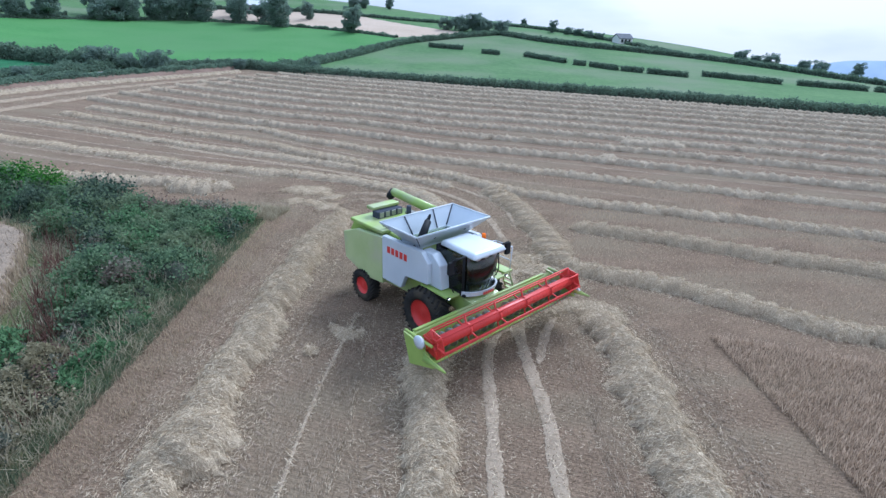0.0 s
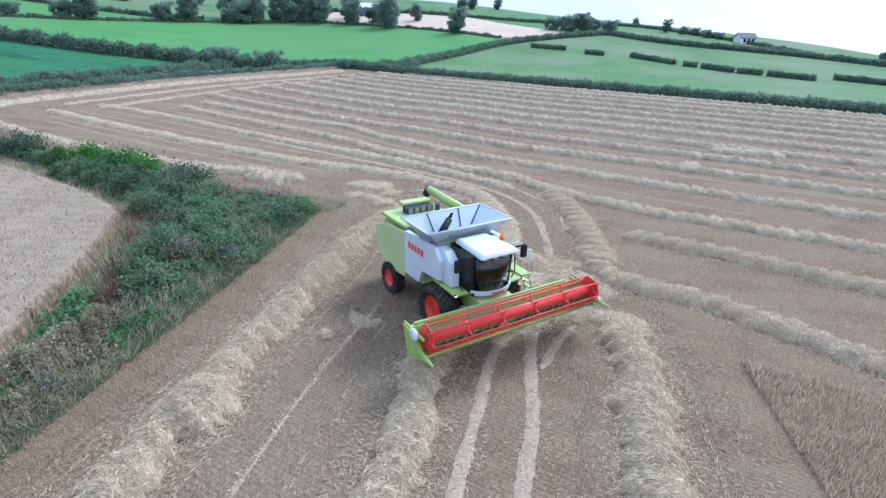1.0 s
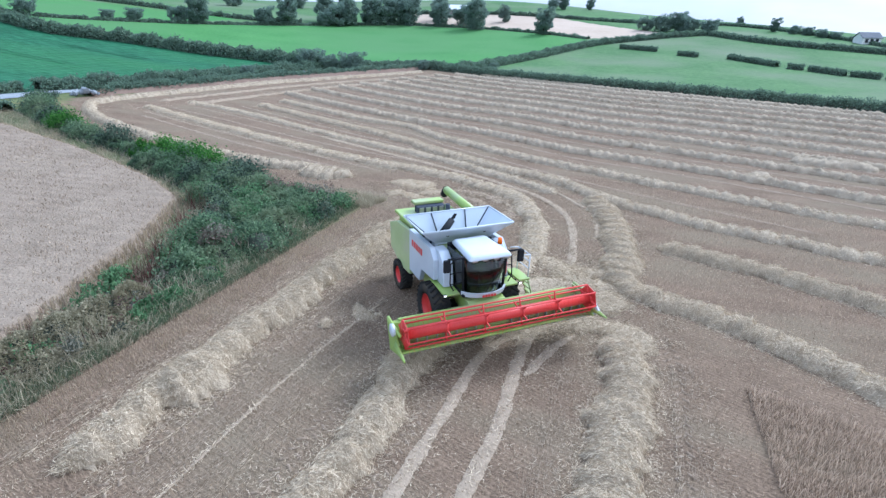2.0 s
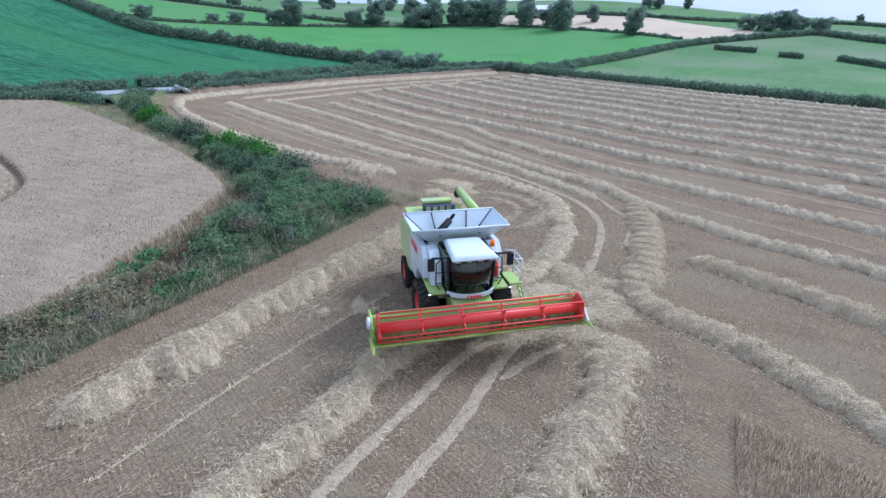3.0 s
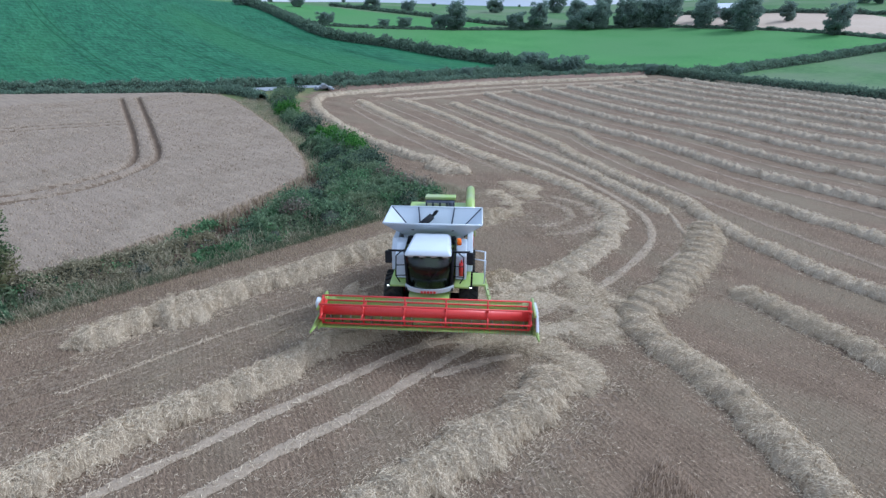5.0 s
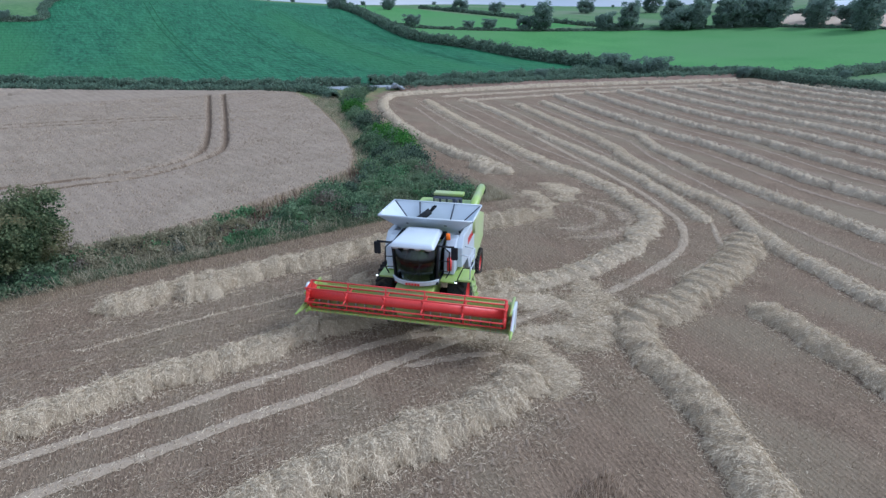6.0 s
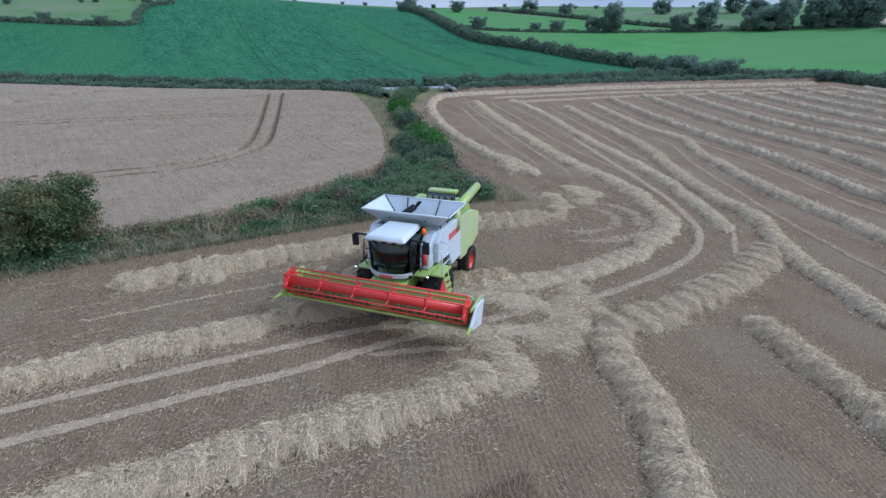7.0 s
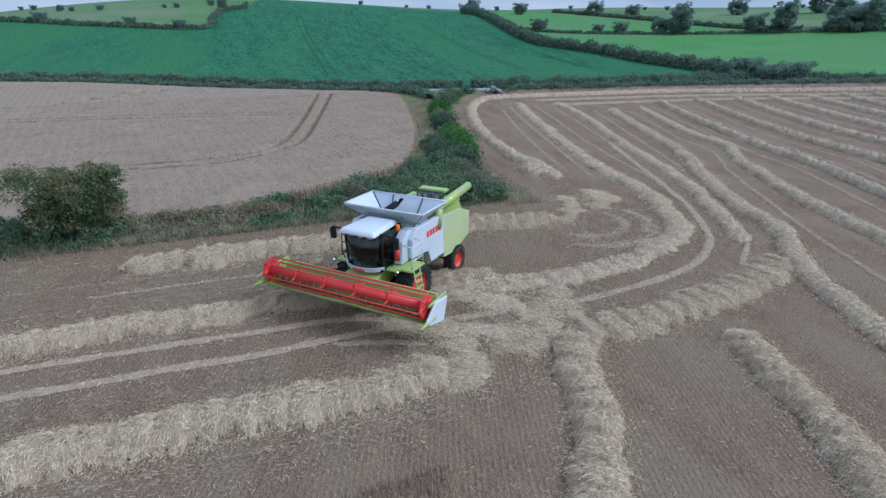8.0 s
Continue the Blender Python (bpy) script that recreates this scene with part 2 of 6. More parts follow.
def ripple(x, y, size, seed=0.0):
    """Smooth noise between -1 and 1, of about that wavelength."""
    x, y = np.asarray(x, float) / size * 6.283, np.asarray(y, float) / size * 6.283
    v = np.sin(x + 1.7 * seed + 0.9 * np.sin(0.71 * y + seed)) + np.sin(y * 1.07 - seed + 1.1 * np.sin(0.63 * x + 2 * seed))
    v = v + 0.7 * np.sin(0.83 * x + 1.31 * y + 3.1 * seed) + 0.7 * np.sin(1.43 * x - 0.77 * y + 0.7 * seed)
    return v / 3.4


def inside(x, y, poly):
    x, y = np.asarray(x, float), np.asarray(y, float)
    r = np.zeros(x.shape, bool)
    for (x0, y0), (x1, y1) in zip(poly, poly[1:] + poly[:1]):
        if y0 != y1:
            r ^= ((y0 > y) != (y1 > y)) & (x < (x1 - x0) * (y - y0) / (y1 - y0) + x0)
    return r


def spaced(path, step):
    """Points along a smooth line through the corners of path, one every step metres, and their directions."""
    p = np.array([path[0], *path, path[-1]], float)
    p[0], p[-1] = 2 * p[1] - p[2], 2 * p[-2] - p[-3]
    out = []
    for i in range(1, len(p) - 2):
        u = np.linspace(0, 1, 24, endpoint=False)[:, None]
        a, b, c, d = p[i - 1], p[i], p[i + 1], p[i + 2]
        out.append(0.5 * (2 * b + (c - a) * u + (2 * a - 5 * b + 4 * c - d) * u ** 2 + (3 * b - a - 3 * c + d) * u ** 3))
    q = np.vstack([*out, p[-2:-1]])
    s = np.r_[0, np.cumsum(np.hypot(*np.diff(q, axis=0).T))]
    t = np.linspace(0, s[-1], max(3, int(s[-1] / step) + 1))
    r = np.c_[np.interp(t, s, q[:, 0]), np.interp(t, s, q[:, 1])]
    d = np.gradient(r, axis=0)
    return r, d / np.linalg.norm(d, axis=1)[:, None], t


def mesh_of(name, verts, faces, mats, slots=None, smooth=False):
    """A mesh from arrays: faces all have the same number of corners."""
    verts, faces = np.asarray(verts, np.float32), np.asarray(faces, np.int32)
    me = bpy.data.meshes.new(name)
    k = faces.shape[1]
    me.vertices.add(len(verts))
    me.vertices.foreach_set("co", verts.ravel())
    me.loops.add(faces.size)
    me.loops.foreach_set("vertex_index", faces.ravel())
    me.polygons.add(len(faces))
    me.polygons.foreach_set("loop_start", np.arange(0, faces.size, k, dtype=np.int32))
    for m in mats:
        me.materials.append(m)
    if slots is not None:
        me.polygons.foreach_set("material_index", np.asarray(slots, np.int32))
    if smooth:
        me.polygons.foreach_set("use_smooth", np.ones(len(faces), bool))
    me.update(calc_edges=True)
    return me


def grid_faces(nu, nv):
    i = np.arange(nu * nv).reshape(nu, nv)
    return np.stack([i[:-1, :-1], i[1:, :-1], i[1:, 1:], i[:-1, 1:]], -1).reshape(-1, 4)


def blades(roots, aim, length, width, rng, taper=0.3):
    """Narrow four-cornered blades from roots along aim."""
    n = len(roots)
    aim = aim / np.linalg.norm(aim, axis=1)[:, None]
    side = np.cross(aim, rng.normal(size=(n, 3)))
    side /= np.linalg.norm(side, axis=1)[:, None] + 1e-9
    length, width = np.broadcast_to(length, n)[:, None], np.broadcast_to(width, n)[:, None]
    tip = roots + aim * length
    v = np.stack([roots - side * width / 2, roots + side * width / 2, tip + side * width / 2 * taper, tip - side * width / 2 * taper], 1)
    return v.reshape(-1, 3), np.arange(4 * n).reshape(n, 4)


def leaves(centres, size, rng, up=0.4):
    """Small folded diamond leaves at the centres, turned at random."""
    n = len(centres)
    a = rng.normal(size=(n, 3))
    a /= np.linalg.norm(a, axis=1)[:, None]
    b = np.cross(a, rng.normal(size=(n, 3)) + (0, 0, up))
    b /= np.linalg.norm(b, axis=1)[:, None] + 1e-9
    s = np.broadcast_to(size, n)[:, None] * rng.uniform(0.6, 1.3, (n, 1))
    v = np.stack([centres - a * s, centres - b * s * 0.62, centres + a * s, centres + b * s * 0.62], 1)
    return v.reshape(-1, 3), np.arange(4 * n).reshape(n, 4)


def stuff(name, me, label, category, kind="stuff", group=""):
    return tagged(new(name, me), label, category, group, kind)


# ---- ground: one sheet to the horizon, with the fields on it ----
GATE, CORNER = (-61, 47), (-44, 120)
F_STUBBLE = [GATE, (-57, 80), CORNER, (-1, 107), (36, 96), (69, 86), (140, 63), (140, -70), (-9.6, -70), (-9.6, 8), (-10, 20), (-10.6, 28.6), (-17, 29.6), (-25, 31.6), (-39, 34.6), (-51, 39)]
F_WHEAT = [(-13.2, -70), (-13.0, 6), (-13.0, 8.5), (-13.6, 10.6), (-14.6, 13.0), (-15.6, 15.2), (-16.6, 17.6), (-18.2, 20.6), (-20.0, 23.6), (-24.6, 25.8), (-30, 27.6), (-37, 29.4), (-46, 31.2), (-56, 33.0), (-61.5, 33.2), (-65.5, 29), (-69.5, 20), (-74.6, 8.8), (-82.2, -4.5), (-87.3, -13.8), (-91.4, -27), (-95, -45), (-99, -70)]
F_CROP = [(-66, 46), (-63, 80), (-62, 101), (-79, 106), (-94, 105), (-117, 104), (-137, 96), (-167, 100), (-225, 106), (-240, 20), (-202, 12), (-196, 5), (-165, -1), (-175, -33), (-192, -59), (-140, -75), (-103, -60), (-100, -40), (-98, -26), (-94, -12), (-88, 0), (-77, 18), (-70, 34)]
F_PASTURE = [(-52, 116), (-62, 103), (-79, 107), (-94, 106), (-117, 105), (-137, 97), (-166, 103), (-156, 117), (-141, 151), (-126, 186), (-113, 209), (-98, 223), (-68, 227), (-39, 221), (-20, 211), (-18, 192), (-30, 150), (-36, 124)]
F_GRAZED = [(-36, 122), (-1, 109), (36, 98), (69, 88), (140, 65), (140, 150), (120, 169), (104, 188), (80, 200), (42, 210), (19, 230), (0, 215), (-18, 192), (-30, 150)]
F_PALE = [(-98, 226), (-68, 229), (-39, 223), (-20, 213), (0, 223), (5, 233), (-42, 270), (-73, 272), (-112, 262)]
F_UPPER = [(-169, 106), (-158, 118), (-144, 152), (-146, 178), (-175, 160), (-230, 140), (-240, 108)]
F_ABOVE = [(0, 224), (19, 232), (42, 212), (80, 202), (104, 190), (110, 240), (40, 330), (-60, 420), (-120, 420), (-90, 300), (-42, 272), (5, 235)]
F_WEST = [(-167, -1), (-198, 5), (-204, 12), (-300, 30), (-420, -100), (-250, -160), (-194, -60), (-177, -33)]


def build_ground():
    def lines(a, b, step, far):
        core = np.arange(a, b + step / 2, step)
        out = np.array([step * 1.28 ** i for i in range(1, 60)]).cumsum()
        out = out[out < far]
        return np.r_[(a - out)[::-1], core, b + out]
    xs, ys = lines(-235, 140, 1.5, 4200), lines(-75, 285, 1.5, 4200)
    X, Y = np.meshgrid(xs, ys, indexing="ij")
    Z = land(X, Y)
    far = np.hypot(X - 10, Y - 10)
    Z = Z - np.clip(far - 480, 0, None) * 0.045
    v = np.stack([X, Y, Z], -1).reshape(-1, 3)
    f = grid_faces(len(xs), len(ys))
    c = v[f].mean(1)
    slot = np.zeros(len(f), int)
    for i, poly in enumerate((F_STUBBLE, F_WHEAT, F_CROP, F_PASTURE, F_GRAZED, F_PALE, F_UPPER, F_ABOVE, F_WEST), 1):
        slot[inside(c[:, 0], c[:, 1], poly)] = i
    slot[(slot == 0) & (np.hypot(c[:, 0], c[:, 1] - 20) > 112)] = 5
    me = mesh_of("ground", v, f, [M_GRASS, M_STUBBLE, M_WHEAT_SHADE, M_CROP, M_PASTURE, M_GRAZED, M_PALE, M_PASTURE, M_GRAZED, M_GRAZED], slot, True)
    stuff("ground", me, "rolling farmland of stubble, crops and pasture", "ground", "structure")


build_ground()


# ---- straw ----
def swath(path, width=1.6, height=0.42, step=0.1, strands=1900, seed=1, strand_width=0.0105, ragged=0.25, label="loose row of pale cut straw lying on stubble", skin=None, fray=0.1):
    """A row of cut straw: a lumpy ridge with loose strands all over it."""
    rng = np.random.default_rng(seed)
    r, d, t = spaced(path, step)
    n, m = len(r), 13
    side = np.c_[d[:, 1], -d[:, 0]]
    u = np.linspace(-1, 1, m)
    w = width / 2 * (1 + ragged * ripple(t, t * 0 + seed, 3.1, seed) + ragged * 0.8 * ripple(t, t * 0 + seed, 1.15, seed + 2))
    ends = np.clip(np.minimum(t, t[-1] - t) / 0.7, 0.05, 1) ** 0.5
    wander = 0.14 * width * ripple(t, t * 0, 5.3, seed + 5)
    frill = fray * 0.6 * width * rng.normal(0, 1, (n, 2))
    # overlapping mats, each with a bowed front edge
    beat = t / 0.92 + 0.25 * ripple(t, t * 0, 4.1, seed + 8)
    w = w * (0.9 + 0.16 * (beat % 1.0)) if height > 0.1 else w
    off = (u[None] * w[:, None] * ends[:, None] + wander[:, None])
    off[:, 0] += frill[:, 0]
    off[:, -1] += frill[:, 1]
    X = r[:, :1] + side[:, :1] * off
    Y = r[:, 1:] + side[:, 1:] * off
    prof = np.clip(1 - np.abs(u) ** 2.9, 0, 1)
    lay = ripple(t[:, None] + 0 * u, off, 1.6, seed + 11)
    mats = (beat[:, None] + 0.45 * u[None] ** 2 + 0.12 * ripple(X, Y, 1.1, seed + 3)) % 1.0
    lump = 0.7 + 0.48 * mats ** 0.8 + 0.12 * ripple(t, t * 0, 1.7, seed)[:, None] + 0.1 * ripple(t[:, None] * 1.0, off * 1.5, 0.6, seed + 1) + 0.07 * ripple(X, Y, 0.31, seed + 4) + rng.normal(0, 0.035 if step < 0.13 else 0.13, X.shape)
    Z = land(X, Y) + (-0.03 if height > 0.1 else 0.014) + height * prof[None] * lump * ends[:, None]
    v = np.stack([X, Y, Z], -1)
    f = grid_faces(n, m)
    verts, faces = [v.reshape(-1, 3)], [f]
    slots = [np.zeros(len(f), int)]
    k = int(strands * t[-1] * width)
    if k:
        i, j = rng.integers(0, n, k), rng.integers(0, m, k)
        root = v[i, j] + rng.normal(size=(k, 3)) * (step / 2, step / 2, 0.012) + (0, 0, 0.02)
        ang = np.arctan2(side[i, 1], side[i, 0]) - 0.45 * u[j] + 0.6 * lay[i, j] + rng.normal(0, 0.8, k)
        aim = np.c_[np.cos(ang), np.sin(ang), rng.normal(0.05, 0.2, k)] * rng.choice((-1, 1), k)[:, None] * (1, 1, 0) + np.c_[0 * ang, 0 * ang, rng.normal(0.05, 0.12, k)]
        lean = -(np.gradient(Z, axis=1)[i, j] / (np.gradient(off, axis=1)[i, j] + 1e-6))
        aim[:, 2] -= lean * (aim[:, :2] * side[i]).sum(1)
        bv, bf = blades(root, aim, rng.uniform(0.06, 0.2, k), strand_width * rng.uniform(0.6, 1.3, k), rng, 0.8)
        verts.append(bv)
        faces.append(bf + n * m)
        slots.append(np.ones(k, int))
        # stray straws beside the row
        k2 = k // 12
        i = rng.integers(0, n, k2)
        o = rng.choice((-1, 1), k2) * (width / 2 + rng.exponential(0.22, k2)) + wander[i]
        x, y = r[i, 0] + side[i, 0] * o, r[i, 1] + side[i, 1] * o
        ang = rng.uniform(0, 6.283, k2)
        bv, bf = blades(np.c_[x, y, land(x, y) + 0.035], np.c_[np.cos(ang), np.sin(ang), rng.normal(0, 0.06, k2)], rng.uniform(0.05, 0.18, k2), strand_width * 0.8, rng, 0.8)
        faces.append(bf + sum(map(len, verts)))
        verts.append(bv)
        slots.append(np.ones(k2, int))
    me = mesh_of("straw_swath", np.vstack(verts), np.vstack(faces), [skin or (M_STRAW if strands > 600 else M_STRAW_DRY), M_STRAND], np.concatenate(slots), False)
    stuff("straw_swath", me, label, "straw row", "stuff", "straw rows of the field")


# rows close to the machine
swath([(-6.5, 6.7), (-6.45, 8), (-6.5, 10), (-6.55, 20), (-6.45, 25), (-6.0, 28), (-5.8, 29.4)], 1.6, 0.5, seed=3)
swath([(-0.1, -14), (0, 0), (-0.2, 9), (-0.3, 16), (-0.3, 20), (0.3, 23)], 1.55, 0.42, seed=4)
swath([(6.3, -14), (6.35, 5), (6.45, 12), (6.45, 15.5), (6.3, 17.6), (5.7, 18.5)], 1.75, 0.42, seed=5)
swath([(3.0, 36.3), (4.3, 33.4), (5.2, 29.7), (5.7, 26), (5.9, 23.2)], 1.6, 0.4, seed=6, ragged=0.35)
swath([(5.6, 23.6), (7.5, 22.6), (9.4, 22), (11.6, 20.7), (14.2, 18.8), (16.8, 17.6), (26, 13.2), (44, 6)], 1.35, 0.4, seed=7)
swath([(7.4, 29.0), (10.9, 28), (14.1, 26.7), (17.7, 25.2), (21.4, 24), (45, 16)], 1.4, 0.42, seed=8)
swath([(45, 22.5), (25.4, 29.2), (16.4, 32), (9.5, 33.9), (4.0, 36.6), (-0.2, 39.9), (-4.6, 41.4), (-7.5, 42.9), (-11.6, 45.0), (-14.9, 47.1), (-19.3, 49.4), (-24.2, 51.2), (-29.5, 53.1), (-35.3, 55.2), (-41, 57.3)], 1.35, 0.38, 0.12, 420, 9, 0.017)
swath([(50, 28.6), (29.8, 35.1), (19, 38.2), (7.3, 42), (0.5, 44.5), (-5, 46.6), (-9.4, 48.9), (-12.1, 50.2), (-14.7, 51.6), (-17.9, 54.3), (-20.2, 55.1), (-22.8, 55.5), (-26, 56.2), (-31.4, 58.2), (-37.1, 60.3), (-41, 61.6)], 1.2, 0.36, 0.15, 300, 10, 0.018)
# the row that bends round the turning place
swath([(-50, 48.2), (-40, 45.1), (-30.7, 42.6), (-23, 40.6), (-15.6, 38.8), (-10.3, 38.2), (-5.4, 36.6), (-2.2, 34.9), (-0.4, 32.2), (0.8, 29), (1.2, 25.8), (0.9, 22.6), (0.2, 20.4)], 1.45, 0.3, 0.12, 420, 11, 0.017)
# the row along the hedge, from the gate
swath([(-14.0, 34.0), (-18.1, 34.4), (-22.6, 34.2), (-33.4, 35.8), (-45.8, 39.4), (-53.5, 43.6), (-56.3, 48), (-55.8, 60), (-53, 80), (-42, 112)], 1.3, 0.45, 0.15, 260, 12, 0.018)
swath([(-49, 53.6), (-41.2, 52.2), (-34.2, 50.2), (-26.5, 47.5), (-18.7, 45), (-14.6, 43.8), (-10, 42.2), (-6.2, 40.4), (-3.1, 38.8), (0.6, 36.6)], 1.2, 0.28, 0.15, 260, 13, 0.018)
# the long parallel rows up to the top hedge
for i, (y0, x_end) in enumerate([(51.0, -45), (57.4, -45), (63.8, -44), (70.0, -43), (76.2, -42), (82.3, -41), (88.3, -40), (94.2, -38), (100.0, -34), (104.4, -26)]):
    xs = [70, 40, 21, 8, 0, -10, -18, -26, -34, x_end]
    bend = np.interp(xs, [-44, -34, -25, -18, -10, 0, 8], [2.7, 1.8, 1.1, 0.8, 1.2, -0.3, 0.0])
    swath([(x, y0 - 0.32 * x + b + 0.3 * float(ripple(x, y0, 37, i))) for x, b in zip(xs, bend)], 1.05, 0.46, 0.2, 110, 20 + i, 0.02, 0.45)
for i, off in enumerate((4.5, 9.0)):
    swath([(-56.5 + off, 52), (-52.5 + off, 80), (-41 + off, 111)], 0.75, 0.22, 0.25, 60, 40 + i, 0.025, 0.5, skin=M_CHAFF)
# heaps and spilt straw
swath([(-18.2, 33.6), (-16.4, 33.7), (-14.6, 34.2)], 1.9, 0.55, 0.12, 420, 50, 0.017, label="thick heap of straw at the end of a row")
swath([(-11.0, 34.2), (-9.4, 34.6), (-8.0, 34.0), (-6.8, 32.6)], 1.7, 0.15, strands=700, seed=51, ragged=0.6, label="spilt heap of pale straw on the turning place")
swath([(-10.2, 32.2), (-8.4, 31.8), (-6.6, 30.8), (-5.4, 29.2)], 1.5, 0.12, strands=700, seed=52, ragged=0.6, label="spilt heap of pale straw on the turning place")
swath([(18.0, 55.6), (21.4, 55.3), (24.4, 54.8)], 1.8, 0.5, 0.2, 110, 53, label="long heap of straw between the rows")
swath([(13.4, 47.9), (15.6, 47.2)], 1.7, 0.5, 0.2, 110, 54, label="short heap of straw between the rows")
swath([(2.8, 18.9), (4.4, 19.4), (6.2, 19.2), (7.4, 18.4)], 1.3, 0.13, seed=55, ragged=0.4, label="thin bent row of scattered straw")
swath([(3.0, 24.6), (4.6, 22.6), (5.8, 20.6)], 1.9, 0.12, seed=56, ragged=0.4, label="thin bent row of scattered straw")
swath([(-4.6, 15.6), (-4.3, 15.2)], 0.9, 0.22, seed=57, label="small tuft of straw on stubble")
swath([(-4.0, 17.2), (-3.3, 16.6), (-2.9, 16.9)], 0.7, 0.14, seed=58, label="small tuft of straw on stubble")
swath([(-6.5, 9.6), (-6.15, 10.8), (-6.2, 12.1)], 2.0, 0.66, seed=59, label="thick clump of straw in the row")


def chaff_line(path, width, seed, height=0.03, strands=130, skin=None):
    """A flat dusty line of chaff left by wheels."""
    swath(path, width, height, 0.12, strands, seed, 0.012, 0.2, "flat dusty line of chaff along wheel tracks", skin or M_CHAFF, 0.07)


swath([(-0.4, 18.8), (0.8, 20.6), (2.4, 22), (4.2, 22.8), (5.8, 22.9)], 1.1, 0.1, strands=600, seed=71, ragged=0.7, label="trampled mat of straw where rows cross", fray=0.2)
swath([(2.2, 17.2), (3.4, 18.9), (4.4, 20.6), (5.4, 22)], 0.9, 0.1, strands=600, seed=72, ragged=0.7, label="trampled mat of straw where rows cross", fray=0.2)
swath([(1.6, 25.4), (2.8, 24.4), (4.2, 24.2), (5.6, 24.6)], 1.2, 0.11, strands=800, seed=73, ragged=0.7, label="trampled mat of straw where rows cross", fray=0.2)
# curved straw trails inside the turning place
for i, rad in enumerate((2.3, 3.7)):
    swath([(-5.0 + rad * math.cos(radians(a)), 30.6 + rad * math.sin(radians(a))) for a in np.linspace(-50 + 12 * i, 118 - 8 * i, 7)], 0.7, 0.025, 0.12, 170, 74 + i, 0.014, 0.7, "thin curved trail of straw on the turning place", M_TREAD, 0.2)


# wheel lines of the machine between the long rows
for i, (y0, x_end) in enumerate([(51.0, -42), (57.4, -41), (63.8, -40), (70.0, -39), (76.2, -38), (82.3, -37), (88.3, -35)]):
    for off in (-2.3, 2.1):
        xs = [44, 21, 8, 0, -10, -18, -26, x_end]
        bend = np.interp(xs, [-44, -34, -25, -18, -10, 0, 8], [2.7, 1.8, 1.1, 0.8, 1.2, -0.3, 0.0])
        swath([(x, y0 + off - 0.32 * x + b + 0.3 * float(ripple(x, y0, 37, i))) for x, b in zip(xs, bend)], 0.36, 0.015, 0.3, 6, 500 + 2 * i + (off > 0), 0.018, 0.5, "flat dusty line of chaff along wheel tracks", M_TREAD, 0.13)
for i, path in enumerate([[(-47, 49.4), (-38, 47.2), (-28, 44.4), (-19, 42.2), (-12, 40.8), (-6, 38.8)], [(-46, 51.4), (-37, 49.2), (-27, 46.4), (-18, 43.6)], [(-48, 46.0), (-38, 43.2), (-28, 40.6), (-18, 38.0), (-13, 36.6)], [(-46, 44.0), (-34, 40.4), (-24, 37.8), (-16, 36.0)],
                          [(-42, 55.2), (-32, 51.8), (-22, 48.2), (-14, 45.2)], [(-40, 59.2), (-30, 55.8), (-24, 53.4), (-18, 52.0), (-12, 48.0), (-4, 43.6), (4, 39.6), (16, 35)]]):
    chaff_line(path, 0.36, 520 + i, 0.015, 30, M_TREAD)
chaff_line([(3.1, -10), (3.15, 9), (3.2, 12), (3.0, 15.5), (3.0, 18.5), (3.2, 23.5)], 0.42, 61)
chaff_line([(1.5, -10), (1.5, 9), (1.6, 13), (1.8, 16.3), (3.1, 18.7)], 0.38, 62)
chaff_line([(3.35, 15.2), (4.0, 17.4), (4.5, 18.4)], 0.35, 63)
chaff_line([(-3.6, 6), (-3.7, 10), (-3.6, 14), (-3.2, 18)], 0.1, 64, 0.02, 900)
chaff_line([(-24, 45.4), (-9, 39.9), (-2.5, 36.8), (0.6, 34.3), (2.4, 31), (3.2, 26.8), (3.4, 23)], 0.42, 65)
chaff_line([(1.6, 20.9), (1.6, 16.3)], 0.35, 66)
chaff_line([(0.5, 37.0), (2.0, 35.2), (3.6, 33), (4.2, 29)], 0.3, 68)


def stubble():
    """Cut stalks in drill rows, on the part of the field nearest the machine."""
    rng = np.random.default_rng(70)
    c, s = math.cos(radians(ROW_SPIN)), math.sin(radians(ROW_SPIN))
    a, b = np.meshgrid(np.arange(-30, 42, 0.062), np.arange(-8, 44, 0.165), indexing="ij")
    a, b = a.ravel() + rng.normal(0, 0.05, a.size), b.ravel() + rng.normal(0, 0.026, a.size)
    x, y = a * c + b * s, -a * s + b * c
    keep = inside(x, y, F_STUBBLE) & (x < 34) & (y > -6) & (y < 42) & (rng.random(len(x)) < np.clip(1.25 - np.hypot(x - 5, y - 12) / 38, 0.1, 0.9))
    x, y = x[keep], y[keep]
    n = len(x)
    aim = np.c_[rng.normal(0, 0.35, n), rng.normal(0, 0.35, n), np.ones(n)]
    v, f = blades(np.c_[x, y, land(x, y) - 0.01], aim, rng.uniform(0.05, 0.14, n), 0.015, rng, 0.8)
    stuff("stubble", mesh_of("stubble", v, f, [M_STUB]), "short cut stalks standing in drill rows", "stubble")


stubble()


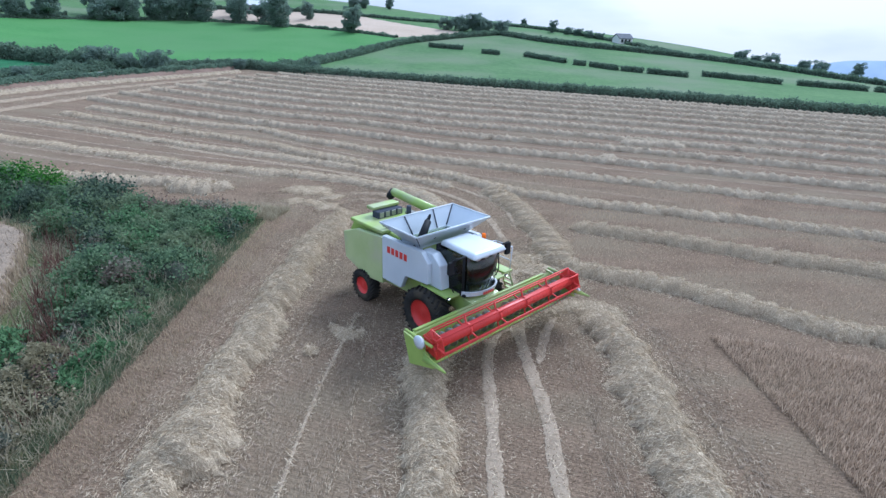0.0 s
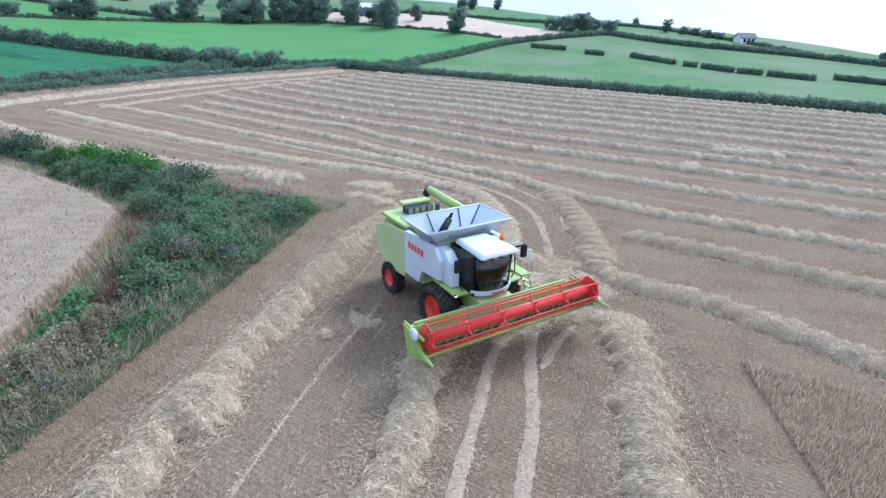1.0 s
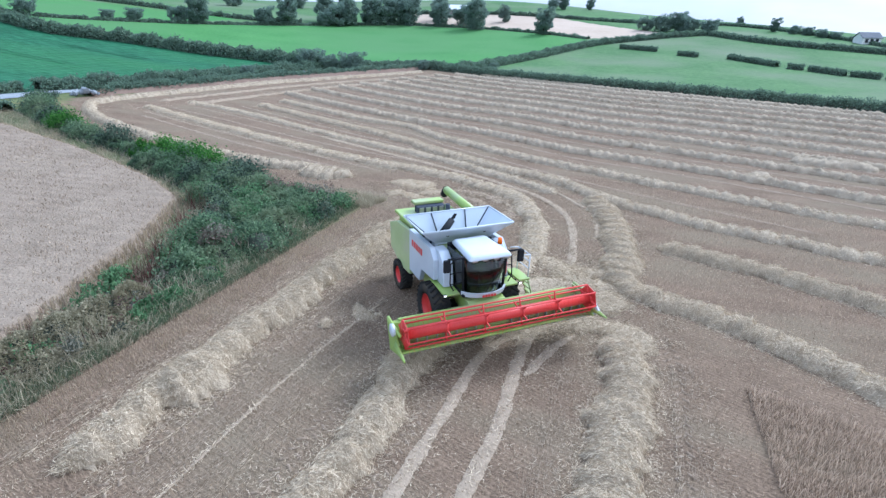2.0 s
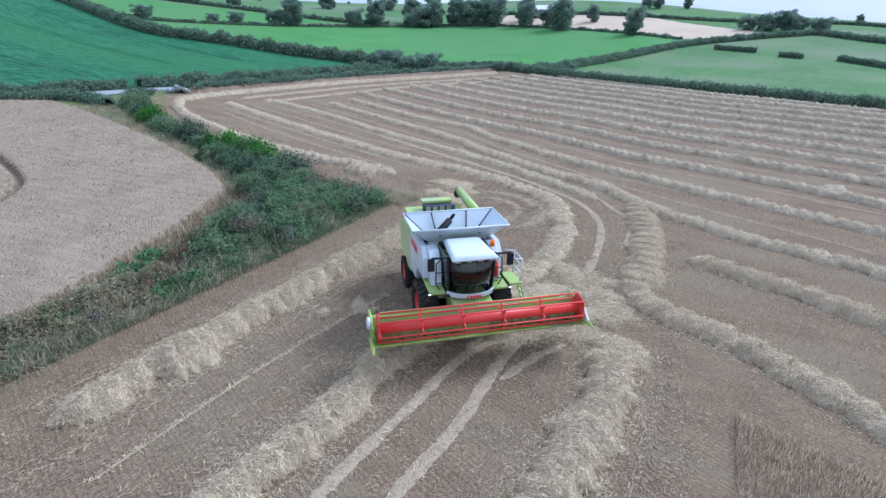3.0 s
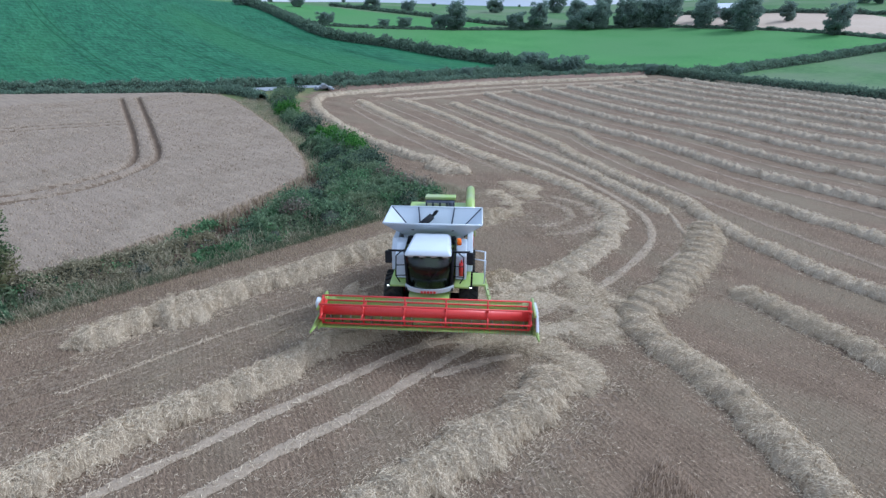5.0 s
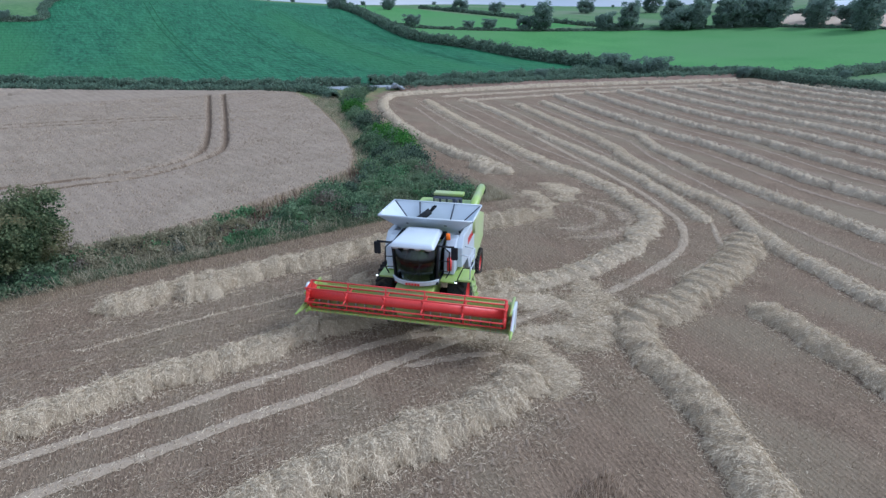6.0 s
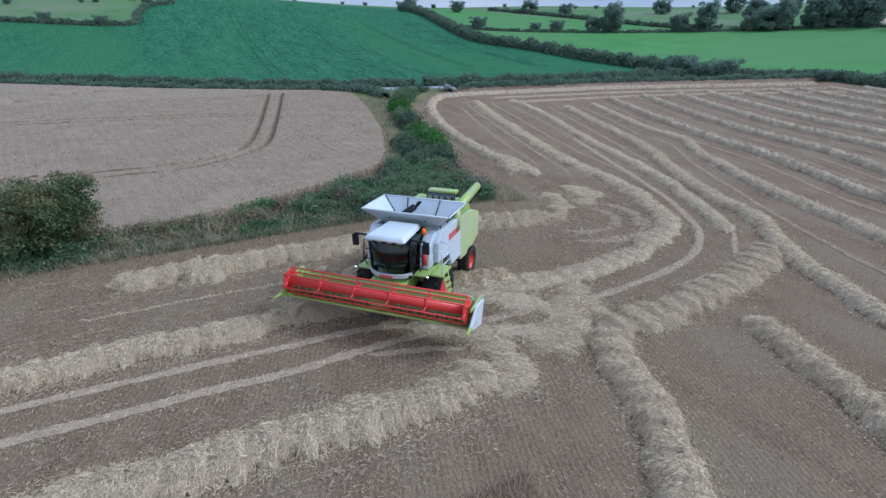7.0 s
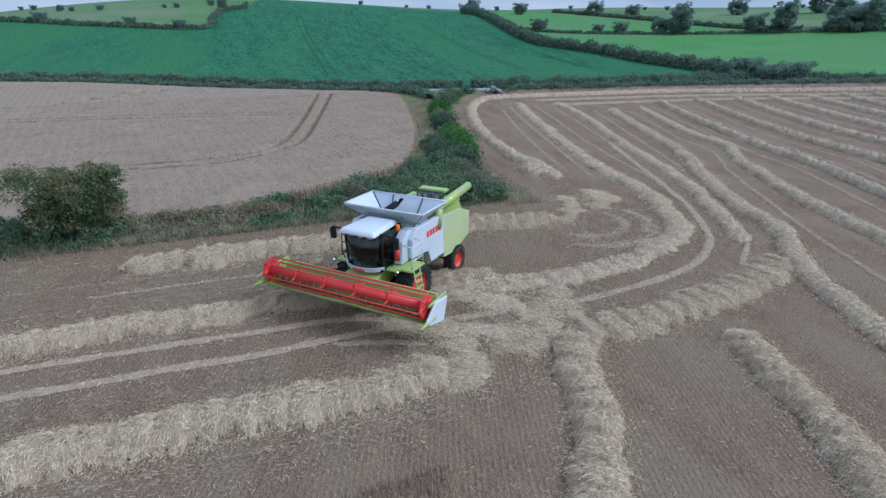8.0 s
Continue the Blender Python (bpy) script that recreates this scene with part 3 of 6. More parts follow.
# ---- standing wheat ----
TRAMS = [[(-64, 22), (-55.7, 20.4), (-42.2, 17.8), (-32.2, 15.4), (-28.7, 12.9), (-27.2, 9), (-26.9, 5), (-27.4, -0.9), (-28.1, -5.5), (-30, -40)],
         [(-64, 23.9), (-55.5, 22.2), (-42, 19.4), (-32.2, 17.1), (-28.4, 14.6), (-25.9, 11.2), (-25.3, 7), (-25.6, 3), (-26.4, -1), (-27.2, -6), (-29, -40)],
         [(-46.6, 18), (-48.4, 9.8), (-50.0, -2), (-50.9, -13), (-54, -45)], [(-48.2, 18.4), (-50.2, 9.8), (-51.8, -2), (-52.7, -13), (-56, -45)]]


def tram_dip(x, y):
    """How far the crop is pressed down by the sprayer's wheels."""
    dip = np.zeros(np.shape(x))
    for line in TRAMS:
        r, _, _ = spaced(line, 0.3)
        for px, py in r:
            near = np.nonzero((np.abs(x - px) < 0.8) & (np.abs(y - py) < 0.8))
            if near[0].size:
                q = np.exp(-((x[near] - px) ** 2 + (y[near] - py) ** 2) / 0.05)
                dip[near] = np.maximum(dip[near], q)
    return dip


def wheat(name, poly, step, height, blade_area, blades_per, seed, label, ear=0.03, lean=0.4, stalk=None):
    rng = np.random.default_rng(seed)
    p = np.array(poly)
    (x0, y0), (x1, y1) = p.min(0), p.max(0)
    y0 = max(y0, -48)
    x0 = max(x0, -108)
    xs, ys = np.arange(x0, x1 + step, step), np.arange(y0, y1 + step, step)
    X, Y = np.meshgrid(xs, ys, indexing="ij")
    IN = inside(X + 0.07 * ripple(X, Y, 2.3, seed), Y + 0.07 * ripple(Y, X, 2.9, seed), poly)
    dip = tram_dip(X, Y) if len(p) > 6 else 0 * X
    H = height * (1 + 0.05 * ripple(X, Y, 6.1, seed) + 0.05 * ripple(X, Y, 1.3, seed + 1) + 0.05 * rng.random(X.shape)) - 0.85 * height * dip
    lodged = np.exp(-(((X + 69) / 7) ** 2 + ((Y + 8 + 1.2 * (X + 69)) / 2.2) ** 2))
    H = H - 0.85 * height * lodged * (ripple(X, Y, 3.0, 3) > -0.2)
    Z = land(X, Y) + np.where(IN, H, -0.05)
    f = grid_faces(len(xs), len(ys))
    keep = IN.ravel()[f].any(1)
    f = f[keep]
    used = np.unique(f)
    back = np.full(X.size, -1)
    back[used] = np.arange(len(used))
    v = np.stack([X, Y, Z], -1).reshape(-1, 3)[used]
    verts, faces = [v], [back[f]]
    # slot 2 colours the pressed wheel lines dark, as shadow lines
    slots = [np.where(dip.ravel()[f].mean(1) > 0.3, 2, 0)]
    (bx0, by0, bx1, by1), k = blade_area, blades_per
    x, y = rng.uniform(bx0, bx1, k), rng.uniform(by0, by1, k)
    m = inside(x, y, poly)
    x, y = x[m], y[m]
    if len(p) > 6:
        m = tram_dip(x, y) < 0.14
        x, y = x[m], y[m]
    n = len(x)
    aim = np.c_[rng.normal(0, lean, n), rng.normal(0, lean, n), np.ones(n)]
    bv, bf = blades(np.c_[x, y, land(x, y) + (0 if stalk else height * 0.86)], aim, rng.uniform(0.14, 0.34, n) if stalk else rng.uniform(0.1, 0.22, n), rng.uniform(0.6, 1.4, n) * ear * 1.15, rng, 0.5)
    verts.append(bv)
    faces.append(bf + len(v))
    slots.append(np.ones(n, int))
    # whole stalks along the outer edge
    for (ax, ay), (bx, by) in zip(poly, poly[1:] + poly[:1]):
        if max(abs(ax), abs(bx)) < 66 and min(ay, by) > -40 and not stalk:
            n = int(2.5 / ear * math.hypot(bx - ax, by - ay))
            u = rng.random(n)
            x, y = ax + (bx - ax) * u + rng.normal(0, 0.12, n), ay + (by - ay) * u + rng.normal(0, 0.12, n)
            aim = np.c_[rng.normal(0, 0.16, n), rng.normal(0, 0.16, n), np.ones(n)]
            bv, bf = blades(np.c_[x, y, land(x, y)], aim, height * rng.uniform(0.6, 1.15, n), ear, rng, 0.9)
            faces.append(bf + sum(map(len, verts)))
            verts.append(bv)
            slots.append(np.full(n, 3))
    me = mesh_of(name, np.vstack(verts), np.vstack(faces), [M_WHEAT if stalk is None else M_STUBBLE, stalk or M_EAR, M_WHEAT_SHADE, stalk or M_MARGIN], np.concatenate(slots), False)
    stuff(name, me, label, "wheat")


wheat("standing_wheat", F_WHEAT, 0.2, 0.62, (-64, -12, -11, 34), 170000, 81, "wide field of ripe wheat with pressed wheel lines", 0.03)
wheat("standing_wheat", [(10.1, 17.4), (15.4, 15.9), (30, 8.8), (40, -20), (11.2, -20), (10.7, 9)], 0.16, 0.05, (9.5, -4, 28, 17.5), 210000, 82, "uncut patch of ripe wheat at the field's edge", 0.014, 0.22, M_STANDING)


# ---- hedges and rough growth ----
def hedge(path, width, height, leaf, per_metre, seed, label, material=None, rough=0.3, name="hedge", core=True):
    """A grown hedge: an uneven core, coloured dark for the shade inside, wrapped in many small leaves."""
    rng = np.random.default_rng(seed)
    r, d, t = spaced(path, max(0.35, leaf * 1.5))
    side = np.c_[d[:, 1], -d[:, 0]]
    h = height * (1 + rough * ripple(t, t * 0, 7.3, seed) + rough * 0.8 * ripple(t, t * 0, 2.3, seed + 3))
    w = width / 2 * (1 + rough * 0.7 * ripple(t, t * 0, 5.1, seed + 1))
    n, m = len(r), 9
    a = np.linspace(0, math.pi, m)
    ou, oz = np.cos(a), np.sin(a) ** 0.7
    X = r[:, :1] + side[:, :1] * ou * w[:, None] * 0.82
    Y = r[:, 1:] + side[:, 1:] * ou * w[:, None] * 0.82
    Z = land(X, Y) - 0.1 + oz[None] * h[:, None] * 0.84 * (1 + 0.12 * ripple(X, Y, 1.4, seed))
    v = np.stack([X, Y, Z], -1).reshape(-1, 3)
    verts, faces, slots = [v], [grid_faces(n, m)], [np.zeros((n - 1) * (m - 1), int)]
    k = int(per_metre * t[-1])
    i = rng.integers(0, n, k)
    ang = rng.uniform(-0.1, math.pi + 0.1, k)
    rad = rng.normal(0.95, 0.11, k)
    clump = 1 + 0.16 * ripple(t[i] * 1.0, ang * 1.3, 1.1, seed + 7)
    o = np.cos(ang) * w[i] * rad * clump
    x, y = r[i, 0] + side[i, 0] * o + rng.normal(0, 0.2, k), r[i, 1] + side[i, 1] * o + rng.normal(0, 0.2, k)
    z = land(x, y) + np.clip(np.sin(ang), 0.02, 1) ** 0.7 * h[i] * rad * clump
    lv, lf = leaves(np.c_[x, y, z], leaf, rng)
    verts.append(lv)
    faces.append(lf + len(v))
    slots.append(np.ones(k, int))
    me = mesh_of(name, np.vstack(verts), np.vstack(faces), [M_CORE_SHADE, material or M_HAZY_LEAF], np.concatenate(slots))
    stuff(name, me, label, "hedge")


def thicket(poly, top, leaf, count, material, seed, label, name="bramble_thicket", lump=2.2):
    """A sprawling mound of brambles over an outline in plan; top gives its height at a place."""
    rng = np.random.default_rng(seed)
    p = np.array(poly)
    (x0, y0), (x1, y1) = p.min(0) - 0.6, p.max(0) + 0.6
    step = 0.3
    X, Y = np.meshgrid(np.arange(x0, x1, step), np.arange(y0, y1, step), indexing="ij")

    def crown(x, y):
        wob_x, wob_y = x + 0.35 * ripple(x, y, 2.1, seed), y + 0.35 * ripple(y, x, 1.7, seed)
        e = np.full(x.shape, 9.0)
        for (ax, ay), (bx, by) in zip(poly, poly[1:] + poly[:1]):
            u = np.clip(((wob_x - ax) * (bx - ax) + (wob_y - ay) * (by - ay)) / ((bx - ax) ** 2 + (by - ay) ** 2), 0, 1)
            e = np.minimum(e, np.hypot(wob_x - ax - u * (bx - ax), wob_y - ay - u * (by - ay)))
        e = np.where(inside(wob_x, wob_y, poly), e, 0)
        body = np.clip(e / 1.3, 0, 1) ** 0.6
        return body * top(x, y) * (1 + 0.28 * ripple(x, y, lump, seed + 1) + 0.3 * ripple(x, y, lump * 0.5, seed + 2) + 0.16 * ripple(x, y, lump * 0.2, seed + 5))
    H = crown(X, Y)
    # closed sheet under the leaves, its dark colour standing for shade
    v = np.stack([X, Y, land(X, Y) + H * 0.86 - 0.08], -1).reshape(-1, 3)
    f = grid_faces(*X.shape)
    f = f[(H.ravel()[f] > 0.02).any(1)]
    used = np.unique(f)
    back = np.full(X.size, -1)
    back[used] = np.arange(len(used))
    x, y = rng.uniform(x0, x1, count), rng.uniform(y0, y1, count)
    h = crown(x, y)
    ok = h > 0.06
    x, y, h = x[ok], y[ok], h[ok]
    z = land(x, y) + h * np.clip(rng.normal(0.93, 0.1, len(x)), 0.3, 1.3)
    lv, lf = leaves(np.c_[x, y, z], leaf, rng, 0.8)
    me = mesh_of(name, np.vstack([v[used], lv]), np.vstack([back[f], lf + len(used)]), [M_CORE_SHADE, material], np.r_[np.zeros(len(f), int), np.ones(len(lf), int)])
    stuff(name, me, label, name.replace("_", " "))


def tufts(name, poly, count, low, high, width, material, seed, label, category, density=None, lean=0.35, lift=0.0):
    """Upright blades over an outline in plan."""
    rng = np.random.default_rng(seed)
    p = np.array(poly)
    x, y = rng.uniform(p[:, 0].min(), p[:, 0].max(), count), rng.uniform(p[:, 1].min(), p[:, 1].max(), count)
    ok = inside(x, y, poly)
    if density:
        ok &= rng.random(count) < density(x, y)
    x, y = x[ok], y[ok]
    n = len(x)
    aim = np.c_[rng.normal(0, lean, n), rng.normal(0, lean, n), np.ones(n)]
    tall = rng.uniform(low, high, n) * (0.8 + 0.4 * ripple(x, y, 1.3, seed))
    v, f = blades(np.c_[x, y, land(x, y) - 0.02 + lift], aim, tall, width, rng, 0.25)
    stuff(name, mesh_of(name, v, f, [material]), label, category)


BELT = [(-13.2, 7), (-13.7, 10.6), (-14.7, 13), (-16.7, 17.6), (-18.4, 20.6), (-20.2, 23.6), (-30, 27.7), (-46, 31.3), (-58, 33.6), (-58, 38), (-43, 33.4), (-33, 30.9), (-24, 27.4), (-18.4, 24.6), (-15.6, 21), (-13.6, 16.4), (-12.2, 12), (-11.4, 7)]
VERGE = [(-9.4, -30), (-9.4, 2), (-9.7, 8), (-10.1, 20), (-10.6, 28.4), (-12, 29), (-16.5, 28.5), (-21, 24.2), (-17.6, 20.9), (-14.4, 16.4), (-13.3, 12.8), (-13.2, 5), (-13.3, -30)]
thicket([(-10.7, 12.4), (-10.7, 14), (-10.7, 20), (-10.9, 28.2), (-12.5, 28.9), (-17.2, 29), (-24.8, 30.8), (-30, 31.6), (-29.6, 27.8), (-24, 27.0), (-19.4, 25.2), (-16.8, 22.4), (-14.6, 18.6), (-13.4, 15.6), (-12.4, 14.2), (-11.6, 12.8)],
        lambda x, y: 0.62 + 0.38 * np.clip((y - 15) / 10, -0.8, 0.6) + 0.25 * np.clip((-x - 17) / 6, 0, 1), 0.07, 230000, M_BRAMBLE, 91, "dense dark green bramble thicket beside the stubble")
thicket([(-29, 31.5), (-39, 33.8), (-50, 37.6), (-58, 42.6), (-60.5, 41.5), (-56, 37.6), (-43, 33.0), (-34, 31.0), (-29, 29.2)],
        lambda x, y: 1.1 - 0.5 * np.clip((-x - 48) / 10, 0, 1), 0.09, 130000, M_BRAMBLE, 92, "dark green field hedge leading to the gate")
thicket([(-20.5, 29.8), (-24.5, 31.1), (-33, 32.6), (-33, 30.6), (-23, 28.6)], lambda x, y: 1.25 + 0 * x, 0.075, 45000, M_BRIGHT, 93, "fresh green bush in the hedge", "hedge_bush")
thicket([(-10.6, 4.4), (-10.5, 8.6), (-11.8, 8.8), (-12.2, 4.6)], lambda x, y: 0.6 + 0 * x, 0.08, 7000, M_BRAMBLE, 94, "low patch of brambles in the grass")
thicket([(-10.5, 12.2), (-10.4, 15.4), (-11.7, 15.6), (-11.8, 12.4)], lambda x, y: 0.8 + 0 * x, 0.06, 16000, M_NETTLE, 104, "fresh green nettles at the hedge foot", "nettle_patch")
thicket([(-12.6, 16.4), (-12.2, 18.4), (-14.2, 18.8), (-14.6, 17.0)], lambda x, y: 1.25 + 0 * x, 0.06, 16000, M_NETTLE, 105, "fresh green nettles at the hedge foot", "nettle_patch")
thicket([(-10.9, 4.5), (-10.8, 9), (-11.0, 14.5), (-13.4, 15.2), (-13.5, 9), (-13.4, 4.5)], lambda x, y: 0.85 + 0 * x, 0.05, 60000, M_TUSSOCK, 106, "pale lodged grass tussocks beside the wheat", "grass_tussocks", 1.6)
tufts("verge_grass", VERGE, 230000, 0.25, 0.85, 0.022, M_DRYGRASS, 95, "long dry grass of the field margin", "grass", lambda x, y: np.clip(0.55 + 0.5 * ripple(x, y, 3.3, 2) - 0.03 * np.clip(y - 10, 0, 20) + 0.5 * (np.abs(x + 12) < 0.9), 0.08, 1), 0.75)
tufts("verge_grass", VERGE, 60000, 0.15, 0.45, 0.02, M_GREENGRASS, 96, "green grass of the field margin", "grass", lambda x, y: np.clip(0.4 - 0.5 * ripple(x, y, 3.3, 2) + 0.5 * (x > -10.9), 0.1, 1), 0.6)
tufts("verge_grass", BELT, 190000, 0.25, 0.8, 0.022, M_DRYGRASS, 107, "long pale grass between wheat and hedge", "grass", lambda x, y: np.clip(0.5 + 0.6 * ripple(x, y, 3.7, 21), 0.1, 1), 0.7)
tufts("verge_grass", BELT, 90000, 0.15, 0.6, 0.022, M_GREENGRASS, 108, "green grass between wheat and hedge", "grass", lambda x, y: np.clip(0.4 - 0.6 * ripple(x, y, 3.7, 21), 0.05, 1), 0.6)
tufts("dead_docks", [(-13.4, 13.4), (-15.0, 16.4), (-16.4, 19.4), (-18.6, 23.0), (-20.6, 25.0), (-18.6, 25.2), (-15.6, 21.4), (-13.8, 17.6), (-12.2, 14)], 12000, 0.7, 1.5, 0.04, M_DOCK, 97, "tall red-brown dead dock stems", "dock plants", lambda x, y: np.clip(0.15 + 1.2 * ripple(x, y, 2.7, 5), 0, 1), 0.2)
tufts("dead_docks", [(-12.9, 7), (-13.8, 15.5), (-12, 18.5), (-10.9, 17), (-10.9, 7)], 9000, 0.5, 1.1, 0.035, M_DOCK, 98, "tall red-brown dead dock stems", "dock plants", lambda x, y: np.clip(1.6 * ripple(x, y, 3.1, 9) - 0.3, 0, 1), 0.3)
GROWTH = [(-10.6, 9), (-10.7, 20), (-11, 28), (-16.5, 28.6), (-24.6, 30.4), (-29.5, 31), (-29.4, 28.2), (-21, 24.2), (-17.6, 21), (-14.6, 16.2), (-12.9, 10)]
tufts("tall_grass", GROWTH, 20000, 0.3, 0.8, 0.024, M_DRYGRASS, 101, "pale seeding grass among brambles", "grass", lambda x, y: np.clip(0.1 + 0.9 * ripple(x, y, 3.9, 12) - 0.02 * (y - 12), 0, 1), 0.4, 0.5)
tufts("tall_grass", GROWTH, 11000, 0.3, 0.65, 0.03, M_GREENGRASS, 102, "green grass and nettles among brambles", "grass", lambda x, y: np.clip(0.2 + 0.9 * ripple(x, y, 2.7, 15), 0, 1), 0.5, 0.45)


def mound(x, y, radius, height, leaf, material, seed, label):
    """A domed bush of arching stems: leaf sprays gathered round a dome coloured dark as inner shade."""
    rng = np.random.default_rng(seed)
    k = int(620 * radius * (radius + height))
    sprays = max(9, int(13 * radius * radius + 6 * height))
    a, e = rng.uniform(0, 6.283, sprays), np.arcsin(rng.uniform(0.05, 1, sprays))
    reach = rng.uniform(0.7, 1.12, sprays)
    c = np.c_[np.cos(a) * np.cos(e) * radius * reach, np.sin(a) * np.cos(e) * radius * reach, np.sin(e) * height * reach * 0.86]
    i = rng.integers(0, sprays, k)
    q = c[i] + rng.normal(size=(k, 3)) * (0.2 * radius + 0.06, 0.2 * radius + 0.06, 0.12 * height + 0.03)
    q[:, 2] = np.abs(q[:, 2]) + 0.03
    q[:, :2] += (x, y)
    q[:, 2] += land(q[:, 0], q[:, 1])
    lv, lf = leaves(q, leaf, rng, 0.8)
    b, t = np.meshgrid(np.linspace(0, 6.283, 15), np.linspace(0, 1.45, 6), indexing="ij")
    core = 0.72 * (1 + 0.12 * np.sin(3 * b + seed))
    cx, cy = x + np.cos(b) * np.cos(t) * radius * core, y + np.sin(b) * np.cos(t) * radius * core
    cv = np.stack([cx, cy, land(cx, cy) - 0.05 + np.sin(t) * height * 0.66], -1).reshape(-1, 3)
    me = mesh_of("bramble_bush", np.vstack([cv, lv]), np.vstack([grid_faces(15, 6), lf + len(cv)]), [M_CORE_SHADE, material], np.r_[np.zeros(70, int), np.ones(k, int)])
    stuff("bramble_bush", me, label, "bush", "stuff", "bushes of the field margin")


def mounds():
    rng = np.random.default_rng(300)
    area = [(-10.9, 15), (-10.9, 20), (-11.2, 27.6), (-16.5, 28.4), (-24.6, 30.2), (-29.5, 30.8), (-29, 29.4), (-20.5, 26), (-17, 23), (-14.8, 19), (-13.2, 15.4)]
    count = 0
    while count < 62:
        x, y = rng.uniform(-29.5, -10.8), rng.uniform(14.5, 31)
        if not inside(x, y, area):
            continue
        kind = rng.choice(4, p=(0.48, 0.2, 0.2, 0.12))
        r = rng.uniform(0.55, 1.25)
        mound(x, y, r, r * rng.uniform(0.75, 1.15) + 0.3 + (0.25 if x < -16 else 0), 0.075, (M_BRAMBLE, M_SLOE, M_NETTLE, M_DUSTY)[kind], 301 + count,
              ("arching dark green bramble bush in the field margin", "low dark blackthorn bush in the field margin", "fresh green nettle clump in the field margin", "grey-green fading willowherb clump in the field margin")[kind])
        count += 1
    for i in range(34):
        x, y = rng.uniform(-12.8, -10.6), rng.uniform(3, 15.5)
        r = rng.uniform(0.3, 0.7)
        kind = rng.choice(4, p=(0.34, 0.3, 0.2, 0.16))
        mound(x, y, r, r * 0.8 + 0.25, 0.055, (M_DUSTY, M_RUST, M_NETTLE, M_TUSSOCK)[kind], 420 + i, ("grey-green fading willowherb clump in the field margin", "withered red-brown weed clump in the field margin", "fresh green nettle clump in the field margin", "pale lodged grass clump in the field margin")[kind])
    for i, (x, y, r, h, m) in enumerate([(-18.2, 28.2, 1.3, 1.9, M_SLOE), (-20.2, 28.8, 1.2, 1.8, M_SLOE), (-23.4, 29.9, 1.3, 2.0, M_BRIGHT), (-26, 30.6, 1.4, 2.1, M_BRIGHT), (-28.4, 31, 1.2, 1.9, M_BRIGHT), (-11.3, 27.8, 0.8, 0.9, M_NETTLE), (-12.9, 13.1, 0.9, 1.0, M_NETTLE), (-13.5, 14.2, 0.8, 0.95, M_NETTLE),
                                         (-36, 32.6, 1.3, 1.7, M_SLOE), (-41, 33.8, 1.2, 1.5, M_BRAMBLE), (-45, 35, 1.4, 1.8, M_BRIGHT), (-49, 36.6, 1.2, 1.4, M_SLOE), (-53.5, 38.6, 1.5, 1.9, M_BRAMBLE), (-57, 40.2, 1.3, 1.6, M_SLOE), (-60, 42.6, 1.2, 1.2, M_BRAMBLE), (-62.6, 45.2, 1.1, 1.1, M_SLOE), (-62.2, 51.2, 1.2, 1.3, M_SLOE)]):
        mound(x, y, r, h, 0.085, m, 380 + i, "rounded leafy bush rising from the hedge")


mounds()
tufts("verge_grass", [(-9.6, 28.2), (-9.2, 30.2), (-12.4, 30.8), (-16, 30.2), (-15.5, 29), (-11, 28.6)], 9000, 0.2, 0.6, 0.022, M_DRYGRASS, 109, "pale yellow grass at the end of the hedge", "grass", None, 0.5)
tufts("hedge_foot_grass", [(-10.9, 6), (-10.9, 28), (-10.2, 28.6), (-9.9, 20), (-9.7, 6)], 14000, 0.12, 0.4, 0.02, M_GREENGRASS, 103, "dull green grass along the hedge foot", "grass")
tufts("wheat_margin", [(-8.6, -20), (-8.5, 10), (-8.7, 22), (-9.0, 28.6), (-10.6, 28.6), (-10.1, 20), (-9.9, 8), (-9.8, -20)], 26000, 0.1, 0.26, 0.02, M_MARGIN, 99, "ragged uncut stalks beside the hedge", "stubble")
tufts("wheat_margin", [(-10.5, 28.6), (-16.5, 29.4), (-15.5, 31), (-10, 30.4)], 9000, 0.1, 0.26, 0.02, M_MARGIN, 100, "ragged uncut stalks beside the hedge", "stubble")



def crop_lines():
    """Pairs of wheel lines up through the green leaf crop."""
    for y0, x0 in ((29.0, -200), (49.5, -200), (71.5, -202), (88, -190)):
        for o in (-0.85, 0.85):
            r, d, t = spaced([(-93, y0 + o - 1), (-124, y0 + o), (-160, y0 + o), (x0, y0 + o + 1.5)], 1.0)
            w = 0.13 * (1 + 0.5 * ripple(t, t * 0, 9, y0))
            v = []
            for k in (-1, 1):
                x, y = r[:, 0], r[:, 1] + k * w
                v.append(np.c_[x, y, land(x, y) + 0.05])
            me = mesh_of("wheel_line", np.stack(v, 1).reshape(-1, 3), grid_faces(len(r), 2), [M_CROPLINE])
            stuff("wheel_line", me, "dark wheel line through the green crop", "wheel line", "stuff", "wheel lines of the crop")


crop_lines()


